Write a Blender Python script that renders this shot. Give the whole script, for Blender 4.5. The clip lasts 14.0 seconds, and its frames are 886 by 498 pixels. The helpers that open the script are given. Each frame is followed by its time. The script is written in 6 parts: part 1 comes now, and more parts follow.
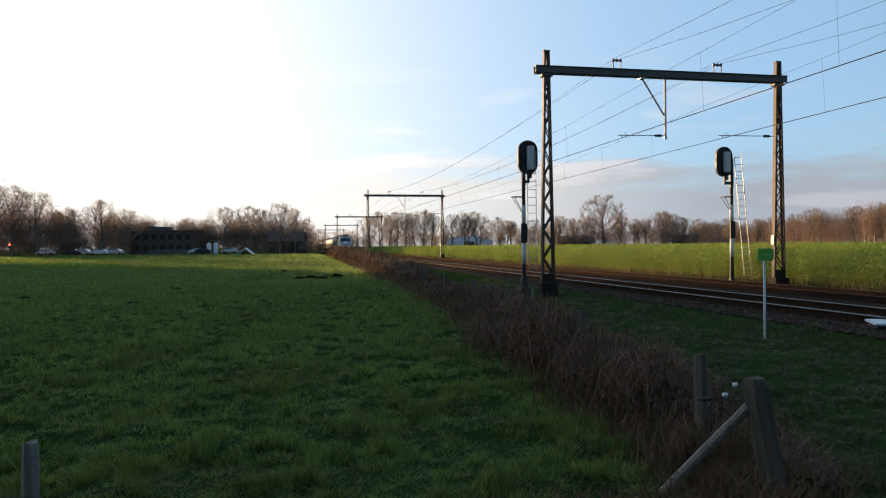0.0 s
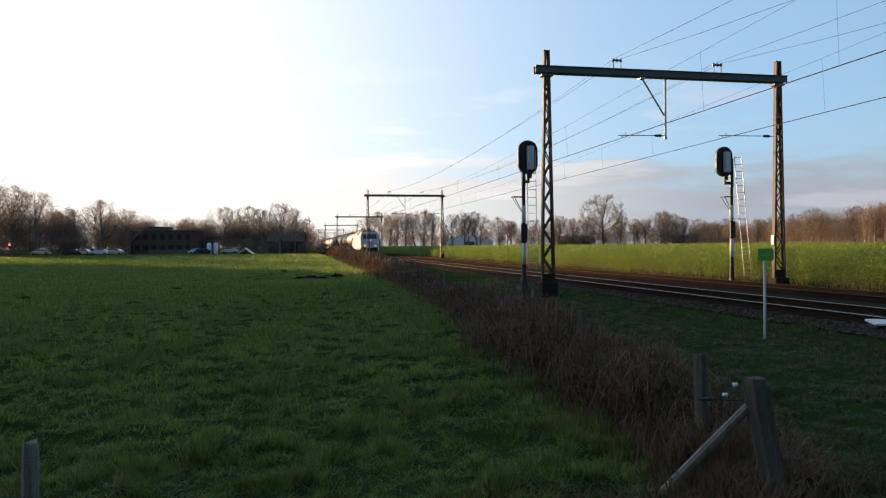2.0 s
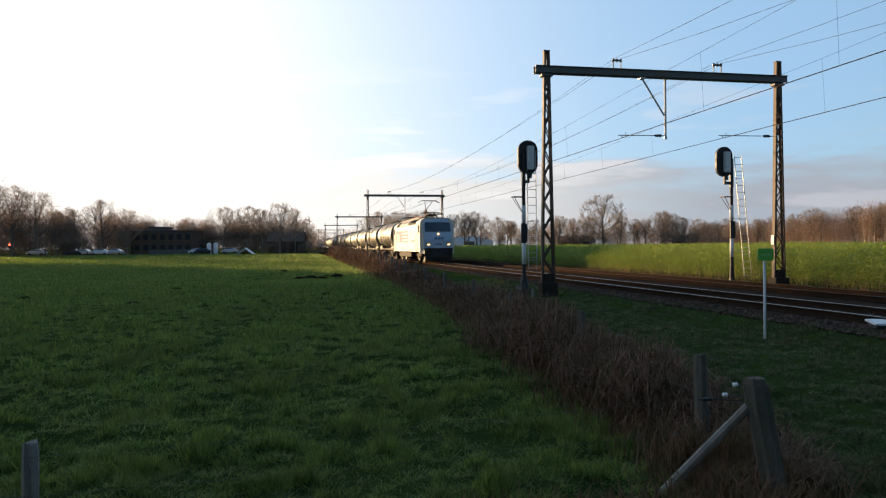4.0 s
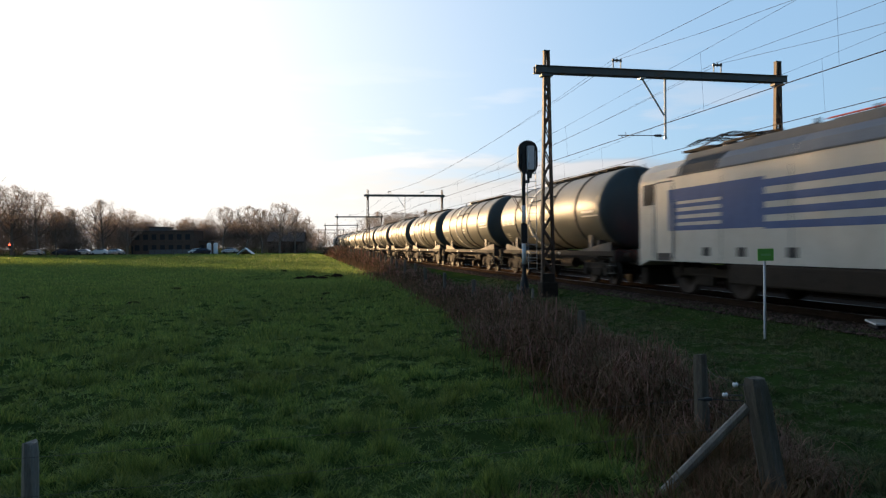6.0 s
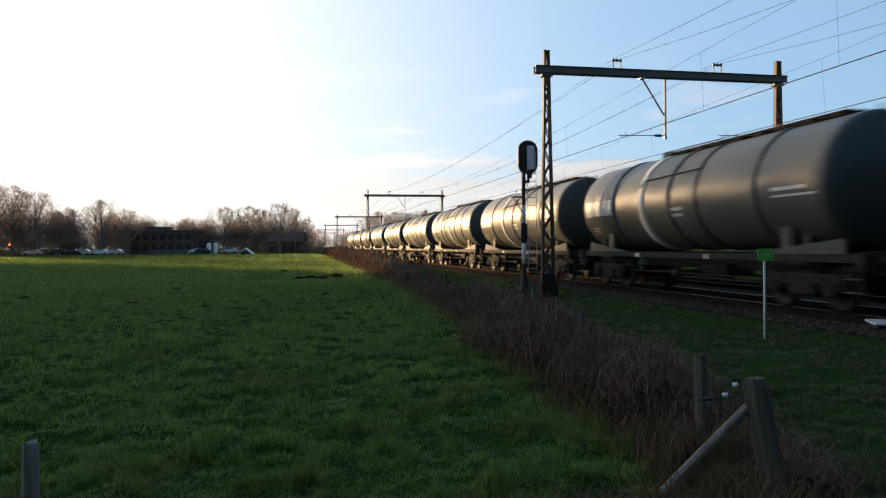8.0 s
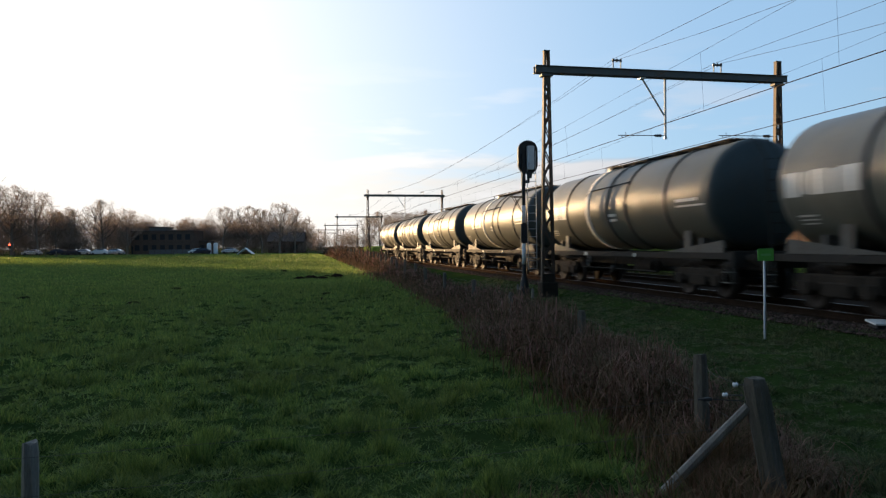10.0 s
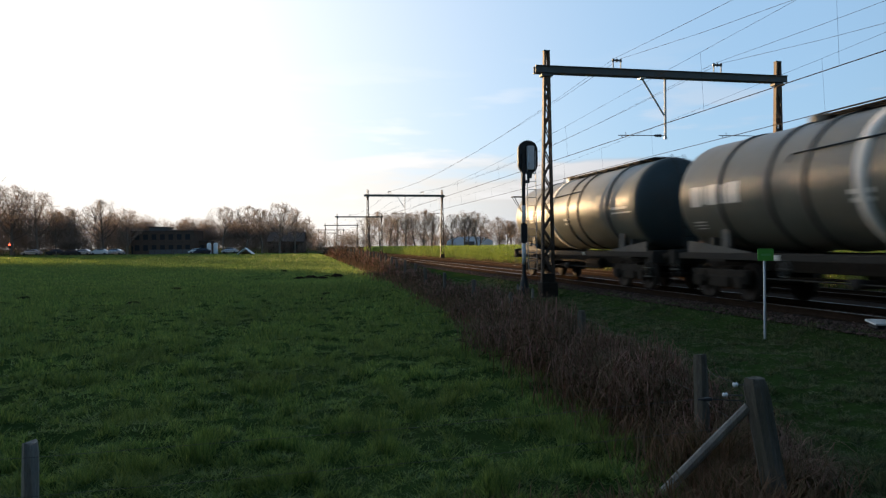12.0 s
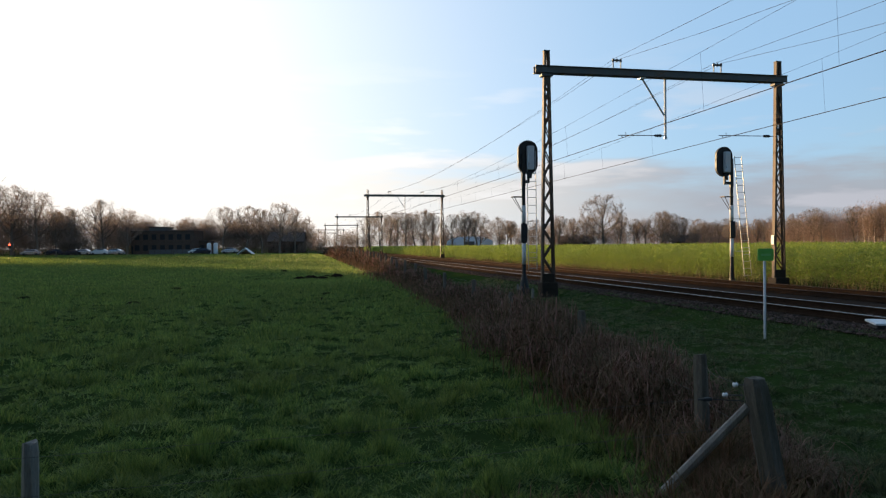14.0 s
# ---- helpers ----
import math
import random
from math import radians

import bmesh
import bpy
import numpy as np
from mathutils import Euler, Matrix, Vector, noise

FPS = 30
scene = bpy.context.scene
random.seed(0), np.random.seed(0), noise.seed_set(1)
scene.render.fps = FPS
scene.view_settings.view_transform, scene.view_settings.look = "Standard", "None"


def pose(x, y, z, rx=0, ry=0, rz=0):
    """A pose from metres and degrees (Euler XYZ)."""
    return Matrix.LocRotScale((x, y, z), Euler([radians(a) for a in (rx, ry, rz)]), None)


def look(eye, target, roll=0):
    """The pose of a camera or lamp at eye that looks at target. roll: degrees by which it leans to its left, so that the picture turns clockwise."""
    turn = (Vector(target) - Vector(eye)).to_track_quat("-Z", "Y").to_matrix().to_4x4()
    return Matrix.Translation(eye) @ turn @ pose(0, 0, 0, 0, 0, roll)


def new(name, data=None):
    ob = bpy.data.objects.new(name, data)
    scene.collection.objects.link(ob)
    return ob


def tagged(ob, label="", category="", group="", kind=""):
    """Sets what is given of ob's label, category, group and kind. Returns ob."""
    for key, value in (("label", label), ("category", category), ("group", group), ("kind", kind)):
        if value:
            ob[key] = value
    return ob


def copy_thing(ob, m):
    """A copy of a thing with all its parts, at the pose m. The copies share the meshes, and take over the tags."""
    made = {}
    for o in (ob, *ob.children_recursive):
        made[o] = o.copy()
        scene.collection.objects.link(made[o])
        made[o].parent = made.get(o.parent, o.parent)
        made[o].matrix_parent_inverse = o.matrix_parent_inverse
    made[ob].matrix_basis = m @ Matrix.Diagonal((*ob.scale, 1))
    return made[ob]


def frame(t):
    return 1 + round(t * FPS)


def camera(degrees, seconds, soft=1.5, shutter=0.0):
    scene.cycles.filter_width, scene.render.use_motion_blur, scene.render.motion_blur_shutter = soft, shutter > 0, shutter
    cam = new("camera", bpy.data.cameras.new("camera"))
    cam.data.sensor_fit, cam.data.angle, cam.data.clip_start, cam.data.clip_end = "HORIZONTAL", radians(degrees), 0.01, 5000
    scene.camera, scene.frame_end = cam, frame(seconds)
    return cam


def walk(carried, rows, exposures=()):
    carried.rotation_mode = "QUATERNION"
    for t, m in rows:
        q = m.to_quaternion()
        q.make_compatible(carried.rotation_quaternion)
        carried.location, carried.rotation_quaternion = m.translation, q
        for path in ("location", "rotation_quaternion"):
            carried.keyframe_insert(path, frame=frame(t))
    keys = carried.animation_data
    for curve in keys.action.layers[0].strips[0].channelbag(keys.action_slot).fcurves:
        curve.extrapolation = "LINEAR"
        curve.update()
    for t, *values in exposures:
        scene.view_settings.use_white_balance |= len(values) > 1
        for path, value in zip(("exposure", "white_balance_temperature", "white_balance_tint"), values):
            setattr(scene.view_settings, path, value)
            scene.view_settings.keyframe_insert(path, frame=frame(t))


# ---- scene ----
# Axes: +Y along the railway away from the camera, +X across it, z = 0 at the top of the rails.
EYE = Vector((0.0, 0.0, 1.435))
YAW, PITCH, ROLL = radians(11.5), radians(-0.25), -0.464
cam = camera(62.43, 14.0, soft=1.25, shutter=0.3)
AIM = EYE + 50 * Vector((math.sin(YAW) * math.cos(PITCH), math.cos(YAW) * math.cos(PITCH), math.sin(PITCH)))
STAND = look(EYE, AIM, ROLL)
walk(cam, [(0.0, STAND), (14.0, STAND)], exposures=[(0.0, 0.9, 6000, 10), (14.0, 0.9, 6000, 10)])

# ---- light ----
SUN_AZ, SUN_EL = radians(-31.0), radians(6.9)
world = bpy.data.worlds.new("sky")
scene.world = world
world.use_nodes = True
wn, wl = world.node_tree.nodes, world.node_tree.links
wn.clear()
w_out = wn.new("ShaderNodeOutputWorld")
w_bg = wn.new("ShaderNodeBackground")
w_sky = wn.new("ShaderNodeTexSky")
w_sky.sky_type = "NISHITA"
w_sky.sun_disc = False
w_sky.sun_elevation = SUN_EL
w_sky.sun_rotation = SUN_AZ
w_sky.altitude = 0
w_sky.air_density = 1.0
w_sky.dust_density = 1.0
w_sky.ozone_density = 2.0
w_bg.inputs["Strength"].default_value = 0.12
# a bright veil of thin cloud towards the sun, and a low bank of haze and cloud
def w_math(op, a, b, clamp=False):
    n = wn.new("ShaderNodeMath")
    n.operation, n.use_clamp = op, clamp
    for i, v in enumerate((a, b)):
        if isinstance(v, (int, float)):
            n.inputs[i].default_value = v
        else:
            wl.new(v, n.inputs[i])
    return n.outputs[0]


def w_range(value, a, b, lo=0.0, hi=1.0):
    n = wn.new("ShaderNodeMapRange")
    n.interpolation_type = "SMOOTHSTEP"
    for k, v in (("From Min", a), ("From Max", b), ("To Min", lo), ("To Max", hi)):
        n.inputs[k].default_value = v
    wl.new(value, n.inputs["Value"])
    return n.outputs[0]


def w_blend(fac, a, b):
    n = wn.new("ShaderNodeMix")
    n.data_type = "RGBA"
    wl.new(fac, n.inputs["Factor"])
    for k, v in (("A", a), ("B", b)):
        if isinstance(v, tuple):
            n.inputs[k].default_value = (*v, 1)
        else:
            wl.new(v, n.inputs[k])
    return n.outputs["Result"]


w_tc = wn.new("ShaderNodeTexCoord")
w_dot = wn.new("ShaderNodeVectorMath")
w_dot.operation = "DOT_PRODUCT"
w_dot.inputs[1].default_value = (math.sin(SUN_AZ) * math.cos(SUN_EL), math.cos(SUN_AZ) * math.cos(SUN_EL), math.sin(SUN_EL))
wl.new(w_tc.outputs["Generated"], w_dot.inputs[0])
w_sep = wn.new("ShaderNodeSeparateXYZ")
wl.new(w_tc.outputs["Generated"], w_sep.inputs[0])
w_map = wn.new("ShaderNodeMapping")
w_map.inputs["Scale"].default_value = (2.2, 2.2, 13.0)
wl.new(w_tc.outputs["Generated"], w_map.inputs["Vector"])
w_noise = wn.new("ShaderNodeTexNoise")
w_noise.inputs["Scale"].default_value = 2.3
w_noise.inputs["Detail"].default_value = 6.0
w_noise.inputs["Roughness"].default_value = 0.5
wl.new(w_map.outputs[0], w_noise.inputs["Vector"])
sunward = w_range(w_dot.outputs["Value"], 0.25, 0.93)
near_sun = w_math("DIVIDE", w_math("SUBTRACT", w_dot.outputs["Value"], 0.30), 0.62, True)
veil = w_math("MULTIPLY", w_math("POWER", near_sun, 3.0), 0.96)
thin = w_math("MULTIPLY", w_range(w_dot.outputs["Value"], -0.05, 0.40), 0.7)
blue = w_blend(thin, w_sky.outputs[0], (1.92, 2.86, 3.85))
veiled = w_blend(veil, blue, (5.6, 5.4, 5.2))
w_away = w_range(w_dot.outputs["Value"], 0.25, -0.35)
haze_colour = w_blend(w_away, w_blend(w_range(w_dot.outputs["Value"], 0.42, 0.92), (1.92, 1.91, 1.97), (5.3, 4.75, 4.0)), (0.55, 0.62, 0.85))
rough_z = w_math("ADD", w_sep.outputs["Z"], w_math("MULTIPLY", w_math("SUBTRACT", 0.5, w_noise.outputs["Fac"]), 0.16))
ragged = w_math("MULTIPLY", w_range(rough_z, 0.125, 0.075), w_range(w_noise.outputs["Fac"], 0.30, 0.60, 0.72, 1.0))
hazy = w_blend(w_math("MULTIPLY", ragged, 0.92), veiled, haze_colour)
puffs = w_math("MULTIPLY", w_range(w_noise.outputs["Fac"], 0.53, 0.66), w_range(w_sep.outputs["Z"], 0.28, 0.12))
cloudy = w_blend(w_math("MULTIPLY", puffs, 0.5), hazy, w_blend(sunward, (2.9, 2.75, 2.8), (5.5, 5.2, 4.8)))
wl.new(cloudy, w_bg.inputs["Color"])
wl.new(w_bg.outputs[0], w_out.inputs["Surface"])

sun_data = bpy.data.lights.new("sun", "SUN")
sun_data.energy = 6.5
sun_data.angle = radians(0.6)
sun_data.color = (1.0, 0.63, 0.29)
sun = new("sun", sun_data)
TO_SUN = Vector((math.sin(SUN_AZ) * math.cos(SUN_EL), math.cos(SUN_AZ) * math.cos(SUN_EL), math.sin(SUN_EL)))
sun.matrix_world = look(TO_SUN * 100, (0, 0, 0))


# ---- materials ----
def material(name, base, rough=0.6, metal=0.0, var=0.25, scale=8.0, fine=60.0, bump=0.15, dirt=None, dirt_amount=0.5,
             dirt_scale=2.0, island=0.0, object_var=0.0, stretch=(1, 1, 1), translucent=0.0, spec=0.5, dist=0.02):
    """A surface with variation at two scales, optional stains of a second colour and a fine relief."""
    m = bpy.data.materials.new(name)
    m.use_nodes = True
    n, l = m.node_tree.nodes, m.node_tree.links
    b = n["Principled BSDF"]
    b.inputs["Roughness"].default_value = rough
    b.inputs["Metallic"].default_value = metal
    b.inputs["Specular IOR Level"].default_value = spec
    tc = n.new("ShaderNodeTexCoord")
    mp = n.new("ShaderNodeMapping")
    mp.inputs["Scale"].default_value = stretch
    l.new(tc.outputs["Object"], mp.inputs["Vector"])
    big = n.new("ShaderNodeTexNoise")
    big.inputs["Scale"].default_value = scale
    big.inputs["Detail"].default_value = 5
    small = n.new("ShaderNodeTexNoise")
    small.inputs["Scale"].default_value = fine
    small.inputs["Detail"].default_value = 3
    l.new(mp.outputs[0], big.inputs["Vector"])
    l.new(mp.outputs[0], small.inputs["Vector"])
    mixf = n.new("ShaderNodeMath")
    mixf.operation = "ADD"
    l.new(big.outputs["Fac"], mixf.inputs[0])
    l.new(small.outputs["Fac"], mixf.inputs[1])
    rng = n.new("ShaderNodeMapRange")
    rng.inputs["From Min"].default_value = 0.6
    rng.inputs["From Max"].default_value = 1.4
    rng.inputs["To Min"].default_value = 1 - var
    rng.inputs["To Max"].default_value = 1 + var
    l.new(mixf.outputs[0], rng.inputs["Value"])
    hsv = n.new("ShaderNodeHueSaturation")
    hsv.inputs["Color"].default_value = (*base, 1)
    value = rng.outputs[0]
    for amount, node, socket in ((island, "ShaderNodeNewGeometry", "Random Per Island"), (object_var, "ShaderNodeObjectInfo", "Random")):
        if amount:
            src = n.new(node)
            r2 = n.new("ShaderNodeMapRange")
            r2.inputs["To Min"].default_value = 1 - amount
            r2.inputs["To Max"].default_value = 1 + amount
            l.new(src.outputs[socket], r2.inputs["Value"])
            mm = n.new("ShaderNodeMath")
            mm.operation = "MULTIPLY"
            l.new(value, mm.inputs[0])
            l.new(r2.outputs[0], mm.inputs[1])
            value = mm.outputs[0]
            if node == "ShaderNodeNewGeometry":
                r3 = n.new("ShaderNodeMapRange")
                r3.inputs["To Min"].default_value = 0.5 + 0.06 * amount
                r3.inputs["To Max"].default_value = 0.5 - 0.08 * amount
                l.new(src.outputs[socket], r3.inputs["Value"])
                l.new(r3.outputs[0], hsv.inputs["Hue"])
    l.new(value, hsv.inputs["Value"])
    colour = hsv.outputs[0]
    if dirt:
        dn = n.new("ShaderNodeTexNoise")
        dn.inputs["Scale"].default_value = dirt_scale
        dn.inputs["Detail"].default_value = 8
        dn.inputs["Roughness"].default_value = 0.65
        l.new(mp.outputs[0], dn.inputs["Vector"])
        dr = n.new("ShaderNodeMapRange")
        dr.inputs["From Min"].default_value = 0.42
        dr.inputs["From Max"].default_value = 0.68
        dr.inputs["To Max"].default_value = dirt_amount
        l.new(dn.outputs["Fac"], dr.inputs["Value"])
        mx = n.new("ShaderNodeMix")
        mx.data_type = "RGBA"
        l.new(dr.outputs[0], mx.inputs["Factor"])
        l.new(colour, mx.inputs["A"])
        mx.inputs["B"].default_value = (*dirt, 1)
        colour = mx.outputs["Result"]
    l.new(colour, b.inputs["Base Color"])
    rr = n.new("ShaderNodeMapRange")
    rr.inputs["To Min"].default_value = max(0.02, rough - 0.12)
    rr.inputs["To Max"].default_value = min(1, rough + 0.12)
    l.new(big.outputs["Fac"], rr.inputs["Value"])
    l.new(rr.outputs[0], b.inputs["Roughness"])
    if bump:
        bp = n.new("ShaderNodeBump")
        bp.inputs["Strength"].default_value = bump
        bp.inputs["Distance"].default_value = dist
        l.new(mixf.outputs[0], bp.inputs["Height"])
        l.new(bp.outputs[0], b.inputs["Normal"])
    if translucent:
        tr = n.new("ShaderNodeBsdfTranslucent")
        l.new(colour, tr.inputs["Color"])
        ms = n.new("ShaderNodeMixShader")
        ms.inputs[0].default_value = translucent
        l.new(b.outputs[0], ms.inputs[1])
        l.new(tr.outputs[0], ms.inputs[2])
        l.new(ms.outputs[0], n["Material Output"].inputs["Surface"])
    return m


def glowing(name, colour, strength):
    m = bpy.data.materials.new(name)
    m.use_nodes = True
    b = m.node_tree.nodes["Principled BSDF"]
    b.inputs["Base Color"].default_value = (*colour, 1)
    b.inputs["Emission Color"].default_value = (*colour, 1)
    b.inputs["Emission Strength"].default_value = strength
    return m


M_FIELD = material("pasture_soil_and_grass", (0.028, 0.048, 0.013), 0.9, var=0.4, scale=0.9, fine=14, bump=0.6, dirt=(0.030, 0.034, 0.013), dirt_amount=0.35, dirt_scale=0.35, spec=0.0, dist=0.05)
M_GRASS = material("grass_blade", (0.122, 0.198, 0.043), 0.52, var=0.35, scale=0.5, fine=6, bump=0, island=0.55, translucent=0.55, spec=0.42, dirt=(0.15, 0.175, 0.045), dirt_amount=0.45, dirt_scale=0.6)
M_VERGE = material("worn_verge_grass_blade", (0.108, 0.135, 0.058), 0.7, var=0.4, scale=0.8, fine=7, bump=0, island=0.5, translucent=0.3, spec=0.12, dirt=(0.120, 0.105, 0.058), dirt_amount=0.55, dirt_scale=0.8)
M_DRY = material("dead_grass", (0.145, 0.100, 0.052), 0.85, var=0.3, scale=1.2, fine=9, bump=0, island=0.55, translucent=0.2, spec=0.1)
M_BRAMBLE = material("dead_bramble_stem", (0.165, 0.118, 0.072), 0.85, var=0.5, scale=1.0, fine=9, bump=0, island=0.75, translucent=0.12, spec=0.03)
M_LITTER = material("withered_bramble_leaf", (0.108, 0.074, 0.045), 0.9, var=0.4, scale=1.4, fine=8, bump=0, island=0.65, translucent=0.25, spec=0.03)
M_SOIL = material("dark_soil", (0.02, 0.015, 0.01), 0.95, var=0.4, scale=6, fine=40, bump=0.8, spec=0.0)
M_BALLAST = material("ballast_bed", (0.040, 0.030, 0.023), 0.95, var=0.45, scale=9, fine=45, bump=0.45, dirt=(0.048, 0.032, 0.022), dirt_amount=0.7, dirt_scale=1.2, island=0.45, spec=0.0)
M_STONE = material("ballast_stone", (0.082, 0.062, 0.047), 0.9, var=0.3, scale=9, fine=45, bump=0.3, dirt=(0.06, 0.04, 0.026), dirt_amount=0.6, dirt_scale=1.5, island=0.75, spec=0.05)
M_RAIL = material("rusty_rail_steel", (0.030, 0.020, 0.014), 0.95, 0.0, var=0.3, scale=6, fine=50, bump=0.3, spec=0.0)
M_RAILTOP = material("polished_rail_head", (0.21, 0.195, 0.175), 0.45, 1.0, var=0.15, scale=4, fine=40, bump=0.03)
M_RAILDULL = material("dull_rail_head", (0.085, 0.066, 0.05), 0.75, 0.3, var=0.25, scale=4, fine=40, bump=0.05, spec=0.05)
M_SLEEPER = material("concrete_sleeper", (0.045, 0.037, 0.03), 0.95, var=0.3, scale=8, fine=60, bump=0.4, dirt=(0.05, 0.03, 0.02), dirt_amount=0.6, spec=0.0)
M_MAST = material("brown_grey_mast_paint", (0.085, 0.066, 0.052), 0.65, 0.1, var=0.3, scale=5, fine=40, bump=0.2, dirt=(0.10, 0.055, 0.03), dirt_amount=0.55, dirt_scale=3, spec=0.2)
M_BEAM = material("dark_weathered_steel", (0.07, 0.075, 0.075), 0.6, 0.2, var=0.3, scale=3, fine=40, bump=0.2, dirt=(0.11, 0.07, 0.045), dirt_amount=0.4)
M_GALV = material("galvanised_steel", (0.42, 0.43, 0.43), 0.5, 0.6, var=0.2, scale=10, fine=70, bump=0.1)
M_WIRE = material("overhead_copper_wire", (0.035, 0.03, 0.028), 0.9, 0.0, var=0.1, bump=0, spec=0.05)
M_INSUL = material("dark_insulator", (0.03, 0.018, 0.015), 0.3, var=0.1, bump=0)
M_BLACK = material("matt_black_paint", (0.012, 0.013, 0.014), 0.6, var=0.3, scale=6, fine=40, bump=0.1)
M_SIGNALGREY = material("light_grey_cabinet_paint", (0.50, 0.53, 0.55), 0.5, var=0.12, scale=7, fine=40, bump=0.05)
M_WHITE = material("weathered_white_paint", (0.72, 0.72, 0.70), 0.55, var=0.12, scale=6, fine=40, bump=0.08, dirt=(0.4, 0.38, 0.33), dirt_amount=0.35)
M_GREENSIGN = material("green_sign_paint", (0.14, 0.45, 0.06), 0.45, var=0.1, scale=10, fine=60, bump=0.03)
M_CONCRETE = material("weathered_concrete", (0.22, 0.21, 0.19), 0.9, var=0.25, scale=6, fine=60, bump=0.4, dirt=(0.1, 0.1, 0.08), dirt_amount=0.5)
# post wood, its base darkened to stand for posts against the light
M_FENCE = material("weathered_oak_post", (0.115, 0.102, 0.084), 0.85, var=0.4, scale=6, fine=40, bump=0.6, stretch=(4, 4, 0.5), dirt=(0.06, 0.065, 0.04), dirt_amount=0.5, spec=0.2)
# lighter copy of the post wood: light on the strut's top put into colour
M_GREYWOOD = material("lightened_post_wood", (0.23, 0.22, 0.20), 0.85, var=0.35, scale=6, fine=40, bump=0.6, stretch=(4, 4, 0.5), dirt=(0.11, 0.10, 0.08), dirt_amount=0.5, spec=0.2)
M_CERAMIC = material("white_ceramic", (0.8, 0.8, 0.78), 0.2, var=0.05, bump=0)
M_FENCEWIRE = material("fence_wire", (0.09, 0.08, 0.07), 0.8, 0.0, var=0.2, bump=0)
M_CROP = material("mustard_crop_leaf", (0.222, 0.300, 0.055), 0.55, var=0.4, scale=0.4, fine=5, bump=0, island=0.35, translucent=0.48, spec=0.15)
M_STRAW = material("pale_crop_stem", (0.24, 0.22, 0.08), 0.7, var=0.3, scale=0.6, fine=7, bump=0, island=0.4, translucent=0.2)
# bark and twigs: base colours lightened in place of haze over distant trees
M_BARK = material("hazy_tree_bark", (0.155, 0.122, 0.094), 0.9, var=0.3, scale=2, fine=20, bump=0.4, object_var=0.25, stretch=(2, 2, 0.5))
M_TWIG = material("hazy_tree_twig", (0.245, 0.190, 0.142), 0.9, var=0.25, scale=0.6, fine=6, bump=0, translucent=0.35, island=0.35, object_var=0.2)
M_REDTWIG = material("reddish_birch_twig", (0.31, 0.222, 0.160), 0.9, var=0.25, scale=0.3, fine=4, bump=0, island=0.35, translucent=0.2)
M_BIRCH = material("pale_birch_bark", (0.42, 0.37, 0.32), 0.8, var=0.3, scale=3, fine=25, bump=0.2, island=0.3)
M_EVERGREEN = material("dark_evergreen_leaf", (0.03, 0.04, 0.018), 0.7, var=0.3, bump=0, island=0.4)
# train paint
M_LOCO = material("silver_white_locomotive_paint", (0.50, 0.47, 0.405), 0.45, 0.0, var=0.08, scale=1.5, fine=30, bump=0.02, dirt=(0.38, 0.335, 0.26), dirt_amount=0.45, dirt_scale=1.3, spec=0.15)
M_LOCOBLUE = material("faded_blue_stripe", (0.11, 0.14, 0.25), 0.55, var=0.15, scale=2, fine=30, bump=0.02, spec=0.04)
M_LOCOFRONT = material("grey_blue_cab_front", (0.33, 0.39, 0.48), 0.4, var=0.08, scale=2, fine=30, bump=0.02)
M_ROOF = material("grey_roof_paint", (0.105, 0.11, 0.115), 0.65, var=0.2, scale=3, fine=30, bump=0.1, spec=0.1)
M_ROOFBLUE = material("blue_grey_roof_paint", (0.13, 0.15, 0.178), 0.55, var=0.15, scale=3, fine=30, bump=0.05, spec=0.1)
M_GRILLE = material("dark_roof_grille", (0.045, 0.05, 0.055), 0.6, var=0.3, scale=5, fine=40, bump=0.2, spec=0.2)
M_UNDER = material("dirty_black_running_gear", (0.034, 0.028, 0.022), 0.75, var=0.4, scale=4, fine=30, bump=0.3, dirt=(0.045, 0.032, 0.022), dirt_amount=0.6, spec=0.06)
M_WHEEL = material("worn_wheel_steel", (0.03, 0.023, 0.018), 0.65, 0.2, var=0.25, scale=5, fine=30, bump=0.1, spec=0.2)
M_TANK = material("grey_tank_paint", (0.118, 0.118, 0.098), 0.40, 0.0, var=0.12, scale=0.8, fine=20, bump=0.02, dirt=(0.078, 0.072, 0.052), dirt_amount=0.5, dirt_scale=0.9, object_var=0.14, stretch=(1, 1, 1), spec=0.36)
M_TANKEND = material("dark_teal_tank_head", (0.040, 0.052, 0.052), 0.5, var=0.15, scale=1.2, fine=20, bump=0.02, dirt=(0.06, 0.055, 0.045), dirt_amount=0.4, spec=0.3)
M_BAND = material("tank_support_ring", (0.060, 0.055, 0.047), 0.5, var=0.15, scale=2, fine=20, bump=0.05)
M_WBAND = material("white_tank_band", (0.70, 0.68, 0.62), 0.45, var=0.1, scale=2, fine=20, bump=0.03, dirt=(0.4, 0.36, 0.3), dirt_amount=0.3)
M_FRAME = material("grey_wagon_frame", (0.042, 0.038, 0.033), 0.7, 0.0, var=0.35, scale=2, fine=20, bump=0.15, dirt=(0.05, 0.037, 0.027), dirt_amount=0.6, spec=0.06)
M_SADDLE = material("pale_grey_saddle_paint", (0.115, 0.108, 0.095), 0.6, var=0.25, scale=2, fine=20, bump=0.1, dirt=(0.06, 0.047, 0.036), dirt_amount=0.5, spec=0.15)
M_RED = material("red_cable_duct", (0.45, 0.06, 0.035), 0.5, var=0.15, bump=0)
M_LAMP = glowing("warm_headlight", (1.0, 0.60, 0.28), 1.1)
M_REDLAMP = glowing("red_light", (1.0, 0.05, 0.02), 6.0)
M_GLASS = bpy.data.materials.new("dark_window_glass")
